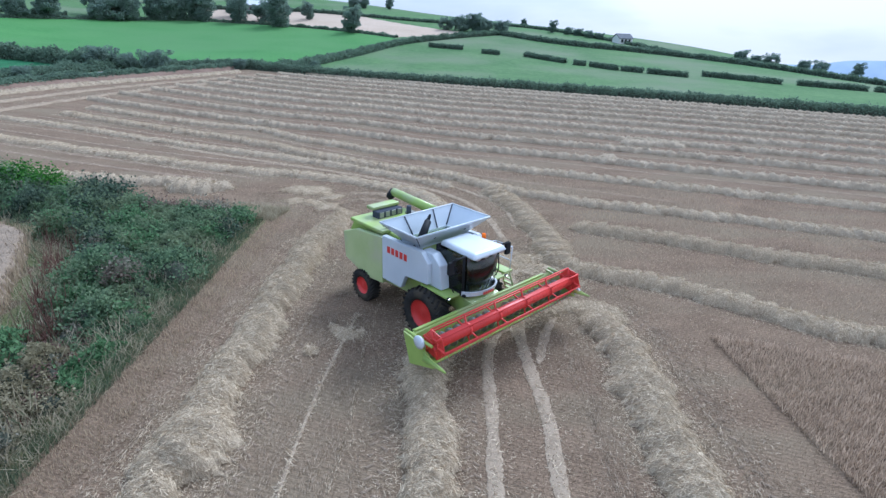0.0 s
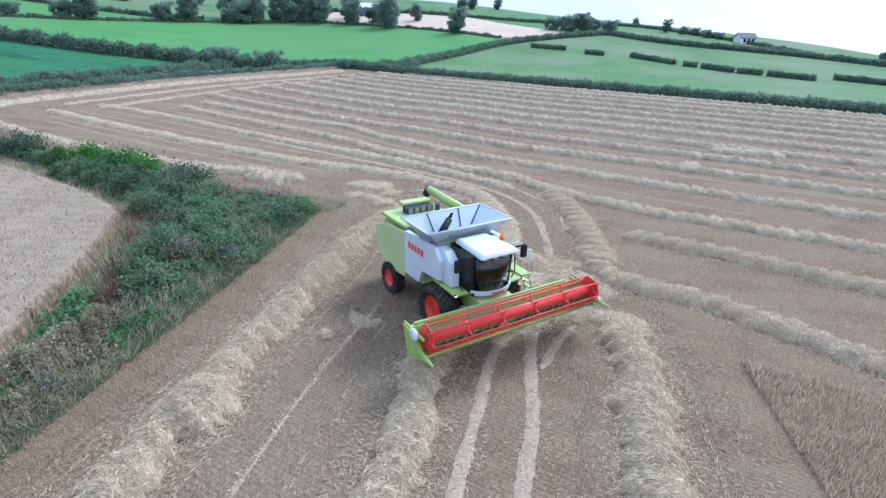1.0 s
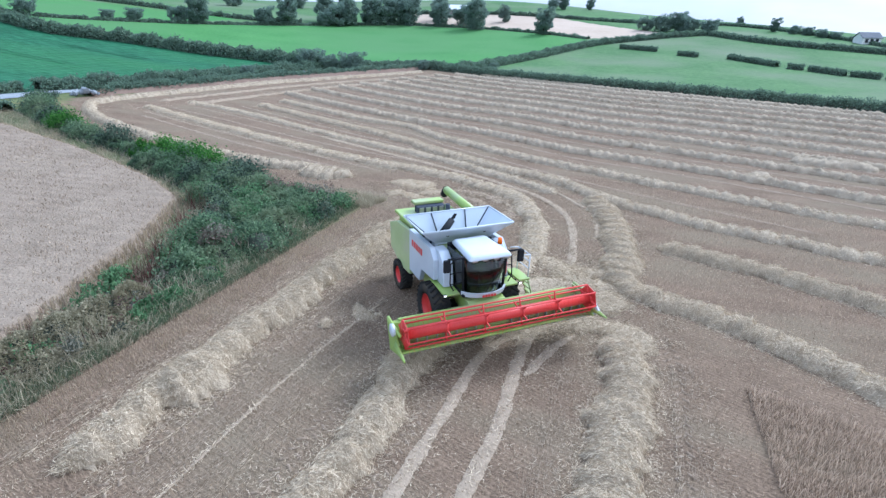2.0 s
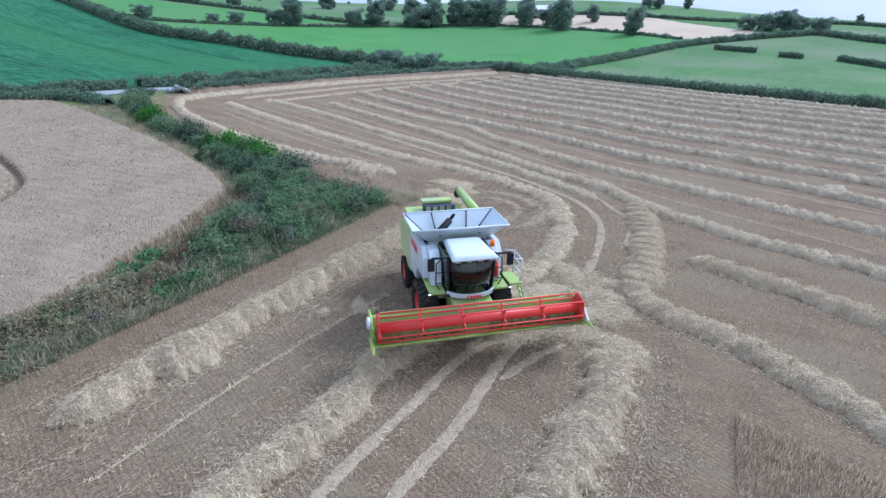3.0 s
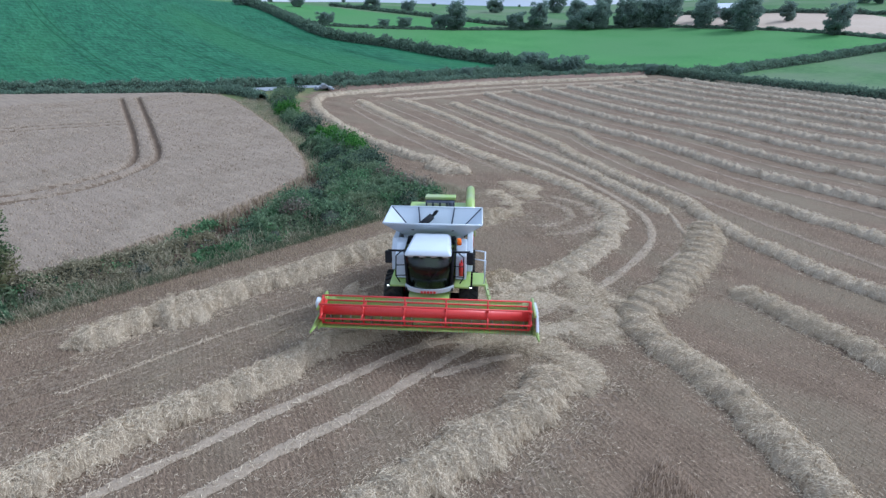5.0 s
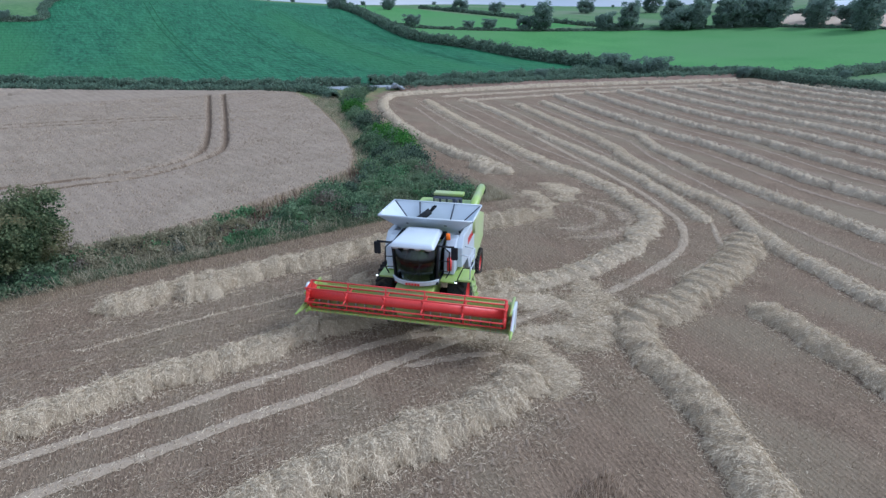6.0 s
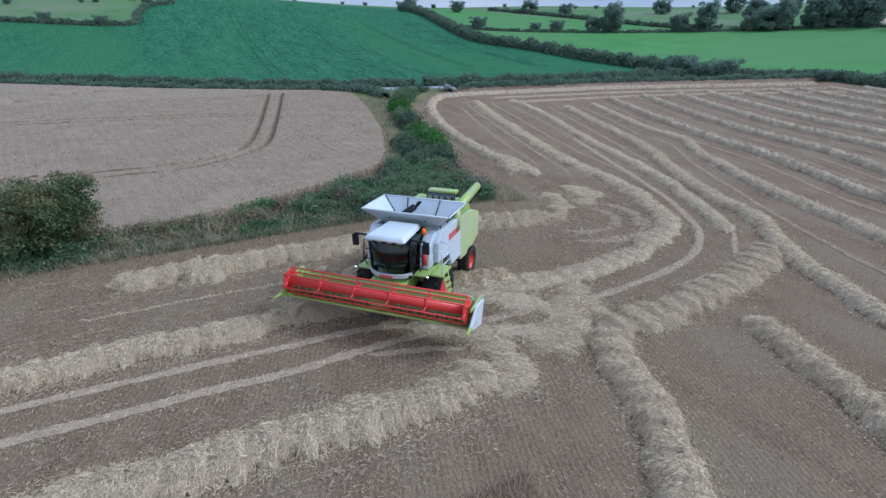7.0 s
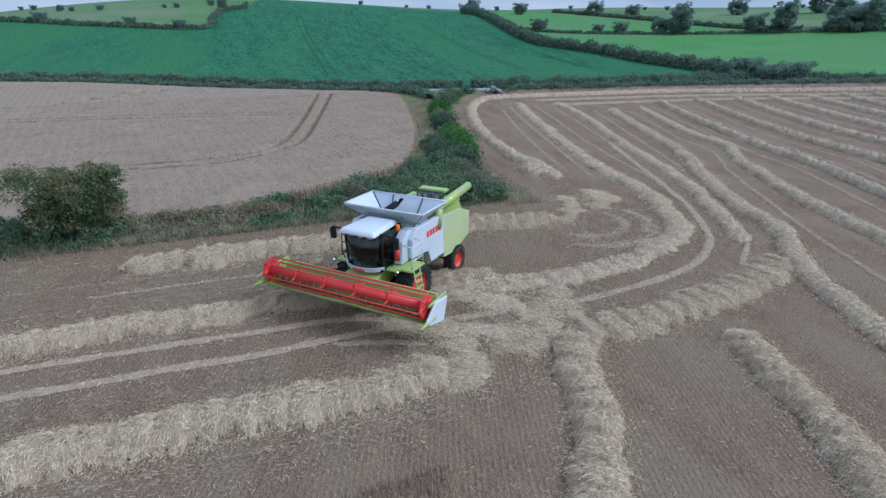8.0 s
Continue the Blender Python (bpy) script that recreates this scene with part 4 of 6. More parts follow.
def loose_straw(poly, count, seed, width=0.012):
    """Straw strewn thinly on the ground."""
    rng = np.random.default_rng(seed)
    p = np.array(poly)
    x, y = rng.uniform(p[:, 0].min(), p[:, 0].max(), count), rng.uniform(p[:, 1].min(), p[:, 1].max(), count)
    ok = inside(x, y, poly) & (rng.random(count) < 0.35 + 0.65 * ripple(x, y, 1.9, seed))
    x, y = x[ok], y[ok]
    n = len(x)
    a = rng.uniform(0, 6.283, n)
    v, f = blades(np.c_[x, y, land(x, y) + rng.uniform(0.02, 0.09, n)], np.c_[np.cos(a), np.sin(a), rng.normal(0, 0.12, n)], rng.uniform(0.04, 0.15, n), width, rng, 0.8)
    stuff("loose_straw", mesh_of("loose_straw", v, f, [M_LOOSE]), "thinly strewn loose straw on stubble", "straw")


def wheel_streaks(bands, seed):
    """Scraped and pressed straw lying along old wheel tracks."""
    rng = np.random.default_rng(seed)
    for x0, half, y0, y1, count, mat in bands:
        y = rng.uniform(y0, y1, count)
        x = x0 + half * rng.normal(0, 0.5, count) + 0.15 * ripple(y, y * 0, 7, seed)
        ok = rng.random(count) < 0.55 + 0.6 * ripple(x * 3, y, 2.4, seed)
        x, y = x[ok], y[ok]
        n = len(x)
        v, f = blades(np.c_[x, y, land(x, y) + rng.uniform(0.012, 0.06, n)], np.c_[rng.normal(0, 0.14, n), np.ones(n), rng.normal(0, 0.05, n)], rng.uniform(0.05, 0.2, n), rng.uniform(0.008, 0.016, n), rng, 0.7)
        stuff("wheel_streak", mesh_of("wheel_streak", v, f, [mat]), "pressed straw and soil along a wheel track", "wheel track", "stuff", "wheel tracks of the field")


wheel_streaks([(-5.5, 0.12, -8, 25, 3200, M_CHAFF), (-5.0, 0.1, -8, 25, 2600, M_LOOSE), (-4.0, 0.12, -8, 22, 2600, M_CHAFF), (-2.5, 0.1, -8, 19, 2200, M_LOOSE), (-2.0, 0.14, -8, 19, 2600, M_CHAFF), (-7.9, 0.12, -8, 27, 3000, M_LOOSE), (4.5, 0.12, -8, 17, 2000, M_CHAFF), (8.0, 0.12, -8, 18, 2000, M_LOOSE), (-4.4, 0.5, -4, 24, 9000, M_CHAFF), (-2.9, 0.5, -4, 19, 8000, M_CHAFF), (-8.2, 0.5, -4, 28, 8000, M_CHAFF), (4.7, 0.5, -4, 17, 5000, M_CHAFF), (8.4, 0.5, -4, 18, 5000, M_CHAFF)], 160)
loose_straw([(0.2, 18), (3, 17.4), (8.4, 19), (8, 23), (4.6, 27), (1.4, 27), (0.2, 22)], 30600, 141)
loose_straw([(-12.5, 33), (-9, 36.5), (-3, 36.5), (1, 32), (0.5, 27), (-4, 27.5), (-9, 28.5)], 45900, 142)
loose_straw([(-5, 36), (4, 39), (7, 30), (6, 24), (2.6, 24), (2.4, 32)], 25500, 143)
loose_straw([(-8.6, -2), (-5, -2), (-4.8, 26), (-8.6, 27)], 20400, 144)
loose_straw([(-2.4, -2), (5, -2), (4.6, 17), (-2.4, 17)], 25500, 145)
loose_straw([(5, 0), (9, 0), (9.6, 17), (5, 18)], 15300, 146)
loose_straw([(8, 18), (24, 10), (40, 14), (40, 26), (10, 31), (7, 24)], 30600, 147)
loose_straw([(-0.8, 18.5), (-0.2, 21), (0.9, 23.2), (1.7, 25.5), (4.4, 24.6), (6, 22.7), (6.6, 20.3), (5.6, 18.1), (3.4, 17.5)], 26000, 149, 0.014)
loose_straw([(4.6, 24.2), (7.6, 21.9), (11.5, 19.8), (17, 17), (30, 10.6), (30, 9.4), (17, 15.8), (11.5, 18.6), (7.6, 20.9), (5, 23)], 14000, 150)
loose_straw([(-60, 40), (-50, 40), (-44, 60), (-36, 105), (-43, 112), (-55, 80)], 12750, 148, 0.03)

# hedges of the fields around
hedge([(-62.5, 50), (-59.5, 66), (-57.6, 80), (-52, 100), (-45, 120)], 1.8, 1.10, 0.15, 247, 110, "clipped dark hedge along the stubble field")
hedge([(-99, -62), (-95.5, -42), (-93, -26), (-88.8, -13.5), (-83.6, -3.5), (-75.8, 10), (-70.5, 22), (-67, 32), (-66, 38)], 1.6, 0.95, 0.13, 285, 111, "dark hedge behind the ripe wheat")
hedge([(-69.5, 49), (-66.5, 66), (-64.5, 84), (-63, 101), (-56, 112), (-48, 121)], 3.0, 1.25, 0.17, 361, 112, "dark bushy hedge beyond the lane", rough=0.45)
hedge([(-103, -62), (-99.5, -40), (-97, -26), (-92.5, -11), (-87, 1), (-77, 19), (-71, 35), (-70, 47)], 2.0, 1.2, 0.16, 285, 113, "dark bushy hedge beyond the lane")
hedge([(-44, 120), (-22, 113.5), (-1, 107.5), (36, 96.5), (69, 86.5), (140, 64)], 2.4, 1.54, 0.15, 323, 114, "thick dark hedge along the top of the stubble", rough=0.15)
hedge([(-48, 119), (-36, 123), (-30, 150), (-18, 192), (0, 214), (19, 230)], 2.6, 1.58, 0.20, 209, 115, "dark hedge between two pastures")
hedge([(19, 231), (42, 211), (80, 201), (104, 189), (121, 169), (150, 140)], 2.4, 1.58, 0.24, 133, 116, "dark hedge high on the grazed hill", rough=0.15)
hedge([(-166, 103), (-156, 117), (-141, 151), (-126, 186), (-113, 209), (-98, 224), (-68, 228), (-39, 222), (-20, 212)], 1.7, 0.75, 0.22, 120, 117, "low ragged hedge along the top of the bright pasture", rough=0.6)
hedge([(-215, 106), (-190, 104), (-167, 100.5), (-137, 97), (-117, 104.5), (-94, 105.5), (-79, 106.5), (-62, 103)], 3.4, 2.1, 0.26, 300, 118, "tall overgrown hedge running down the hill", rough=0.4)
hedge([(-205, -80), (-192, -59), (-175, -33), (-165, -1), (-182, 2.5), (-196, 5.5), (-203, 13)], 1.7, 1.1, 0.25, 114, 119, "dark hedge across the far hillside", rough=0.4)
for i, (a, b) in enumerate([((-7, 190), (4, 185)), ((10, 178), (15, 175)), ((23, 174), (33, 162)), ((35, 159.5), (38, 158)), ((39, 157), (45, 151)), ((46, 151), (51, 148.5)), ((52, 148), (61, 144)), ((67, 149), (83, 140)), ((87, 140), (101, 135)), ((103, 135), (118, 130))]):
    mid = ((a[0] + b[0]) / 2 + 0.3, (a[1] + b[1]) / 2 - 0.2)
    hedge([a, mid, b], 1.4, 1.25, 0.16, 247, 120 + i, "short length of clipped hedge on the grazed hill", rough=0.1)
hedge([(-42, 271), (5, 262), (34, 266), (62, 240), (84, 206)], 2.0, 1.14, 0.28, 85, 135, "thin hedge near the crest of the hill")
hedge([(-225, 150), (-180, 166), (-146, 178), (-128, 192)], 2.0, 1.32, 0.28, 95, 136, "hedge above the bright pasture", rough=0.5)
hedge([(-110, 262), (-73, 272), (-42, 271)], 2.0, 1.41, 0.28, 85, 137, "thin hedge behind the pale stubble field", rough=0.5)
hedge([(-57, 37.2), (-61, 37.6), (-65, 36.6), (-67.4, 35.4)], 1.8, 0.95, 0.13, 300, 138, "low ragged hedge at the corner of the wheat", rough=0.4)


def bank():
    """A strip of bare reddish earth under the lane hedge."""
    r, d, t = spaced([(-61.6, 50), (-58.6, 66), (-56.4, 80), (-51, 99), (-44.6, 118)], 1.0)
    side = np.c_[d[:, 1], -d[:, 0]]
    rows = []
    for o, z in ((0.9, 0.0), (0.5, 0.22), (0.0, 0.5), (-0.5, 0.62), (-1.0, 0.1)):
        x, y = r[:, 0] + side[:, 0] * o, r[:, 1] + side[:, 1] * o
        rows.append(np.c_[x, y, land(x, y) + z * (1 + 0.3 * ripple(x, y, 2.0, 4)) - 0.02])
    v = np.stack(rows, 1)
    stuff("earth_bank", mesh_of("earth_bank", v.reshape(-1, 3), grid_faces(len(r), 5), [M_BANK], None, True), "low bare reddish earth bank under a hedge", "bank", "structure")


bank()


def lane():
    """The pale lane seen through the gateway."""
    r, d, t = spaced([(-101, -62), (-97.5, -42), (-95, -26), (-90.8, -12), (-85.4, -1), (-76, 14.5), (-69.5, 34), (-67, 46), (-64.2, 66), (-62, 84), (-59.5, 100)], 1.0)
    side = np.c_[d[:, 1], -d[:, 0]]
    v = []
    for o, z in ((-1.4, 0.02), (-0.7, 0.06), (0, 0.075), (0.7, 0.06), (1.4, 0.02)):
        x, y = r[:, 0] + side[:, 0] * o, r[:, 1] + side[:, 1] * o
        v.append(np.c_[x, y, land(x, y) + z + 0.03])
    v = np.stack(v, 1)
    stuff("lane", mesh_of("lane", v.reshape(-1, 3), grid_faces(len(r), 5), [M_LANE], None, True), "narrow pale grey lane between hedges", "lane", "structure")
    X, Y = np.meshgrid(np.linspace(-67.6, -65.0, 12), np.linspace(41.5, 47.4, 12), indexing="ij")
    X = X + 0.3 * ripple(X, Y, 3, 1)
    v = np.stack([X, Y, land(X, Y) + 0.07], -1).reshape(-1, 3)
    stuff("gateway", mesh_of("gateway", v, grid_faces(12, 12), [M_LANE], None, True), "pale grey hard standing at the field gateway", "lane", "structure")


lane()


def stone_heap():
    """Rough stones tipped beside the gateway."""
    rng = np.random.default_rng(150)
    heap = tagged(new("stone_heap"), "rough grey stones tipped beside the field gateway", "stones")
    heap.matrix_basis = pose(-61.2, 49.3, float(land(-61.2, 49.3)))
    for i in range(26):
        bm = bmesh.new()
        bmesh.ops.create_icosphere(bm, subdivisions=1, radius=float(rng.uniform(0.22, 0.48)))
        for v in bm.verts:
            v.co = v.co * float(rng.uniform(0.75, 1.2))
            v.co.z *= 0.7
        a, r = rng.uniform(0, 6.283), rng.uniform(0, 1.9) ** 0.9
        st = part("stone", bm, M_LANE, heap)
        st.matrix_basis = pose(float(math.cos(a) * r * 1.3), float(math.sin(a) * r * 0.8), float(0.1 + max(0, 0.75 - 0.42 * r)), float(rng.uniform(0, 360)), 0, float(rng.uniform(0, 360)))


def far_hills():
    """Hills on the horizon, with blue haze put into their colour."""
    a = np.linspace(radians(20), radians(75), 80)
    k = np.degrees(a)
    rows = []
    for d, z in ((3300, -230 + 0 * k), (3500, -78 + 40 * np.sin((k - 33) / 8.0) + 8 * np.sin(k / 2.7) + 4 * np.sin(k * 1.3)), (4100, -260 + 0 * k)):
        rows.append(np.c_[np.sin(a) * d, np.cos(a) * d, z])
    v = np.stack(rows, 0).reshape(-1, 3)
    stuff("far_hills", mesh_of("far_hills", v, grid_faces(3, 80), [M_HAZY_HILLS], None, True), "distant hills with blue haze painted into their colour", "hills", "structure")


far_hills()


# ---- trees ----
def part(name, bm, material, parent, label=""):
    """One mesh object under a thing or a part."""
    me = bpy.data.meshes.new(name)
    bm.to_mesh(me)
    bm.free()
    me.materials.append(material)
    ob = new(name, me)
    ob.parent = parent
    if label:
        ob["label"] = label
    return ob


def tube(bm, a, b, ra, rb=None, seg=8, caps=True):
    """A round bar from a to b."""
    a, b = Vector(a), Vector(b)
    rb = ra if rb is None else rb
    q = (b - a).to_track_quat("Z", "Y")
    rings = []
    for p, r in ((a, ra), (b, rb)):
        rings.append([bm.verts.new(p + q @ Vector((math.cos(6.28319 * i / seg) * r, math.sin(6.28319 * i / seg) * r, 0))) for i in range(seg)])
    for i in range(seg):
        fc = bm.faces.new((rings[0][i], rings[0][(i + 1) % seg], rings[1][(i + 1) % seg], rings[1][i]))
        fc.smooth = True
    if caps:
        bm.faces.new(rings[0][::-1])
        bm.faces.new(rings[1])
    return bm


def make_tree(height, spread, leaf, count, seed, name="tree", material=None, stems=1, low=0.1, label="round-crowned broadleaf tree in a hedge"):
    rng = np.random.default_rng(seed)
    root = tagged(new(name), label, "tree")
    bm = bmesh.new()
    tips = []
    for s in range(stems):
        lean = rng.normal(0, 0.05 + 0.14 * (stems > 1), 2)
        p, rad = Vector((rng.normal(0, 0.1 * (stems - 1)), rng.normal(0, 0.1 * (stems - 1)), -0.2)), height * 0.03 / stems ** 0.5
        for i in range(5):
            q = p + Vector((lean[0] * height * 0.2 + rng.normal(0, 0.012 * height), lean[1] * height * 0.2 + rng.normal(0, 0.012 * height), height * 0.16))
            tube(bm, p, q, rad, rad * 0.78, 7)
            if i > 0:
                for _ in range(3):
                    an = rng.uniform(0, 6.283)
                    ln = spread * rng.uniform(0.25, 0.44)
                    e = q + Vector((math.cos(an) * ln, math.sin(an) * ln, height * rng.uniform(0.05, 0.16)))
                    tube(bm, q, e, rad * 0.42, rad * 0.1, 5)
                    tips.append(e)
            p, rad = q, rad * 0.78
    part("trunk", bm, M_BARK, root, "grey-brown trunk with limbs")
    n = 46
    g = rng.normal(size=(n, 3))
    g /= np.linalg.norm(g, axis=1)[:, None]
    g *= rng.uniform(0.45, 1.0, (n, 1)) ** 0.6
    mid = height * (low + 1) / 2
    c = g * (spread / 2 * 0.86, spread / 2 * 0.86, height * (1 - low) / 2 * 0.86) + (0, 0, mid)
    c[:, :2] *= (1 - 0.38 * np.clip(g[:, 2:], 0, 1))
    c = np.vstack([c, np.array([tuple(e) for e in tips])])
    size = rng.uniform(0.10, 0.19, len(c)) * (spread + height) / 2
    i = rng.integers(0, len(c), count)
    o = rng.normal(size=(count, 3))
    o /= np.linalg.norm(o, axis=1)[:, None]
    v = c[i] + o * (size[i] * rng.uniform(0.5, 1.1, count))[:, None] * (1, 1, 0.75)
    lv, lf = leaves(v, leaf, rng, 0.6)
    crown = new("crown", mesh_of("crown", lv, lf, [material or M_HAZY_TREELEAF]))
    crown.parent = root
    return root


def plant(tree, x, y, size=1.0, turn=0.0, label=""):
    """A copy of a tree, standing on the ground."""
    ob = copy_thing(tree, pose(x, y, float(land(x, y)), 0, 0, turn))
    ob.scale = (size, size, size)
    if label:
        ob["label"] = label
    return ob


T_ROUND = make_tree(11.5, 11, 0.32, 8500, 201, low=-0.12)
T_TALL = make_tree(10.5, 7.5, 0.3, 7000, 202, low=-0.1, label="upright broadleaf tree on the pasture's edge")
T_WIDE = make_tree(8.0, 11, 0.3, 7500, 203, low=-0.15, label="low spreading tree in a hedge")
T_BUSH = make_tree(4.2, 5.2, 0.18, 5200, 204, "hedge_tree", low=-0.3, stems=3, label="bushy small tree growing out of a hedge")
for ob, x, y, s in ((T_ROUND, -67, 225, 1.05), (T_TALL, -38, 219, 0.95), (T_WIDE, -117, 201, 0.95), (T_BUSH, -64.5, 103.5, 0.95)):
    ob.matrix_basis = pose(x, y, float(land(x, y)))
    ob.scale = (s, s, s)
for tree, x, y, s, r in [
    (T_ROUND, -84, 228, 0.85, 40), (T_ROUND, -97, 224, 1.0, 80), (T_ROUND, -104, 222, 0.95, 150), (T_TALL, -110, 214, 0.95, 30), (T_ROUND, -101, 232, 1.1, 200),
    (T_TALL, -128, 183, 1.0, 10), (T_WIDE, -133, 176, 0.75, 60), (T_TALL, -141, 152, 0.98, 100), (T_TALL, -142.5, 155, 0.8, 200), (T_BUSH, -162, 110, 1.0, 0),
    (T_ROUND, -126, 206, 0.9, 210), (T_WIDE, -76, 236, 1.0, 90), (T_ROUND, -90, 244, 0.9, 20), (T_TALL, -62, 250, 0.7, 250),
    (T_WIDE, 4, 238, 0.75, 0), (T_ROUND, 10, 240, 0.62, 120), (T_WIDE, 14, 236, 0.7, 220), (T_BUSH, 20, 234, 1.2, 40), (T_WIDE, -2, 240, 0.6, 300),
    (T_TALL, 44, 251, 0.5, 0), (T_TALL, 34, 271, 0.36, 70), (T_BUSH, 50, 248, 0.7, 0), (T_BUSH, 54, 246, 0.7, 50), (T_BUSH, 58, 241, 0.7, 150), (T_BUSH, 62, 239, 0.6, 250),
    (T_WIDE, 103, 202, 0.5, 0), (T_WIDE, 113, 200, 0.5, 90), (T_BUSH, 122, 196, 0.8, 0), (T_WIDE, 127, 194, 0.5, 150), (T_TALL, 153, 212, 0.55, 0), (T_BUSH, 108, 201, 0.7, 30),
    (T_BUSH, -55.5, 105, 0.9, 120), (T_BUSH, -60, 104.5, 0.7, 200), (T_BUSH, -63.6, 82, 0.45, 20), (T_BUSH, -44, 117, 0.5, 70), (T_BUSH, -31, 128, 0.4, 30),
    (T_TALL, -46, 306, 0.75, 0), (T_TALL, -34, 318, 0.6, 0), (T_BUSH, -52, 308, 1.1, 60), (T_ROUND, -150, 262, 0.8, 0), (T_ROUND, -170, 250, 0.9, 100), (T_ROUND, -140, 270, 0.7, 60), (T_WIDE, -185, 220, 0.8, 10),
    (T_WIDE, -205, 160, 0.7, 0), (T_BUSH, -190, 168, 1.2, 90), (T_BUSH, -215, 128, 1.1, 20), (T_BUSH, -228, 110, 1.2, 60), (T_BUSH, -212, 101, 1.0, 160),
    (T_BUSH, -227, -64, 0.29, 0), (T_BUSH, -220, -58, 0.38, 53), (T_BUSH, -208, -47, 0.46, 106), (T_BUSH, -206, -43, 0.33, 159), (T_BUSH, -204, -34, 0.41, 212), (T_BUSH, -204, -14, 0.29, 265), (T_BUSH, -204, -10, 0.38, 318), (T_BUSH, -209, 1, 0.46, 11), (T_BUSH, -210, 13, 0.33, 64), (T_BUSH, -238, 61, 0.41, 117), (T_BUSH, -238, 82, 0.29, 170), (T_BUSH, -239, 93, 0.38, 223), (T_BUSH, -247, 131, 0.46, 276), (T_BUSH, -260, 153, 0.33, 329), (T_BUSH, -270, 186, 0.41, 22), (T_BUSH, -261, 199, 0.29, 75), (T_BUSH, -239, 212, 0.38, 128), (T_BUSH, -236, 224, 0.46, 181), (T_BUSH, -229, 290, 0.33, 234), (T_BUSH, -211, 289, 0.41, 287),
    (T_TALL, -197, 5, 0.42, 20), (T_BUSH, -172, -20, 0.6, 0), (T_BUSH, -184, -46, 0.7, 0),
    (T_BUSH, -166, -6, 0.6, 0), (T_WIDE, -146, 148, 0.55, 10), (T_BUSH, -150, 135, 0.9, 10), (T_BUSH, -153, 128, 0.7, 10), (T_BUSH, -120, 196, 1.2, 10), (T_ROUND, -115, 206, 0.9, 10), (T_ROUND, -108, 216, 0.95, 310)]:
    plant(tree, x, y, s, r)

stone_heap()

# the hawthorn bush on the margin by the ripe wheat
HAWTHORN = make_tree(4.1, 4.5, 0.065, 34000, 230, "hawthorn_bush", M_HAWTHORN, 5, 0.02, "rounded hawthorn bush with thin upper twigs beside wheat")
HAWTHORN["category"] = "bush"
HAWTHORN.matrix_basis = pose(-11.7, 3.95, float(land(-11.7, 3.95)), 0, 0, 140)
thicket([(-9.9, -3), (-9.8, 5.0), (-11, 6.2), (-13, 5.6), (-13.8, 2), (-13.6, -4)], lambda x, y: 1.1 + 0 * x, 0.08, 30000, M_BRAMBLE, 231, "dark brambles round the foot of the hawthorn")


# ---- farm buildings far off ----
M_RENDERED = shader("pale_render", (0.62, 0.62, 0.6), (0.74, 0.74, 0.72), 0.4, 0.85, 0.1, 8, 0.4)
M_SLATE = shader("slate_roof", (0.10, 0.11, 0.13), (0.18, 0.19, 0.21), 0.6, 0.7, 0.3, 6, 0.5)
M_SHEET = shader("sheet_roof", (0.55, 0.58, 0.62), (0.68, 0.70, 0.74), 0.3, 0.5, 0.2, 5, 0.4)
M_BOARD = shader("grey_boarding", (0.16, 0.16, 0.15), (0.26, 0.26, 0.25), 0.5, 0.85, 0.2, 6, 0.4)
M_PANE = shader("dark_pane", (0.02, 0.025, 0.03), (0.04, 0.045, 0.05), 1, 0.15, 0, 5, 0.3)


def farmhouse(x, y, turn, long, wide, eaves, ridge, roof_mat, label, windows=3, wall_mat=None):
    root = tagged(new("farmhouse"), label, "house")
    root.matrix_basis = pose(x, y, float(land(x, y)) - 0.3, 0, 0, turn)
    a, b = long / 2, wide / 2
    bm = bmesh.new()
    pts = [(-b, 0), (b, 0), (b, eaves), (0, ridge), (-b, eaves)]
    f0 = [bm.verts.new((-a, p, q)) for p, q in pts]
    f1 = [bm.verts.new((a, p, q)) for p, q in pts]
    bm.faces.new(f0[::-1])
    bm.faces.new(f1)
    for i in range(5):
        bm.faces.new((f0[i], f0[(i + 1) % 5], f1[(i + 1) % 5], f1[i]))
    part("wall", bm, wall_mat or M_RENDERED, root)
    bm = bmesh.new()
    for s in (-1, 1):
        vs = []
        for px in (-a - 0.3, a + 0.3):
            for p, q in ((s * (b + 0.35), eaves - 0.2), (0, ridge + 0.02), (0, ridge + 0.2), (s * (b + 0.35), eaves - 0.02)):
                vs.append(bm.verts.new((px, p, q)))
        for i in range(4):
            bm.faces.new((vs[i], vs[(i + 1) % 4], vs[4 + (i + 1) % 4], vs[4 + i]))
        bm.faces.new(vs[:4])
        bm.faces.new(vs[4:])
    part("roof", bm, roof_mat, root, "pitched roof")
    for s in (-1, 1):
        for i in range(windows):
            bm = bmesh.new()
            bmesh.ops.create_cube(bm, size=1, matrix=Matrix.LocRotScale(((i - (windows - 1) / 2) * long / (windows + 0.6), s * (b + 0.03), eaves * 0.55), None, (1.0, 0.1, 1.2)))
            part("window", bm, M_PANE, root)
    return root


farmhouse(69, 231, 20, 6.2, 4.6, 2.2, 3.7, M_SLATE, "pale rendered farmhouse with slate roof on the hill")
farmhouse(-88, 262, 15, 18, 9, 3.2, 5.0, M_SHEET, "long farm shed with pale sheet roof among trees", 4, M_BOARD)


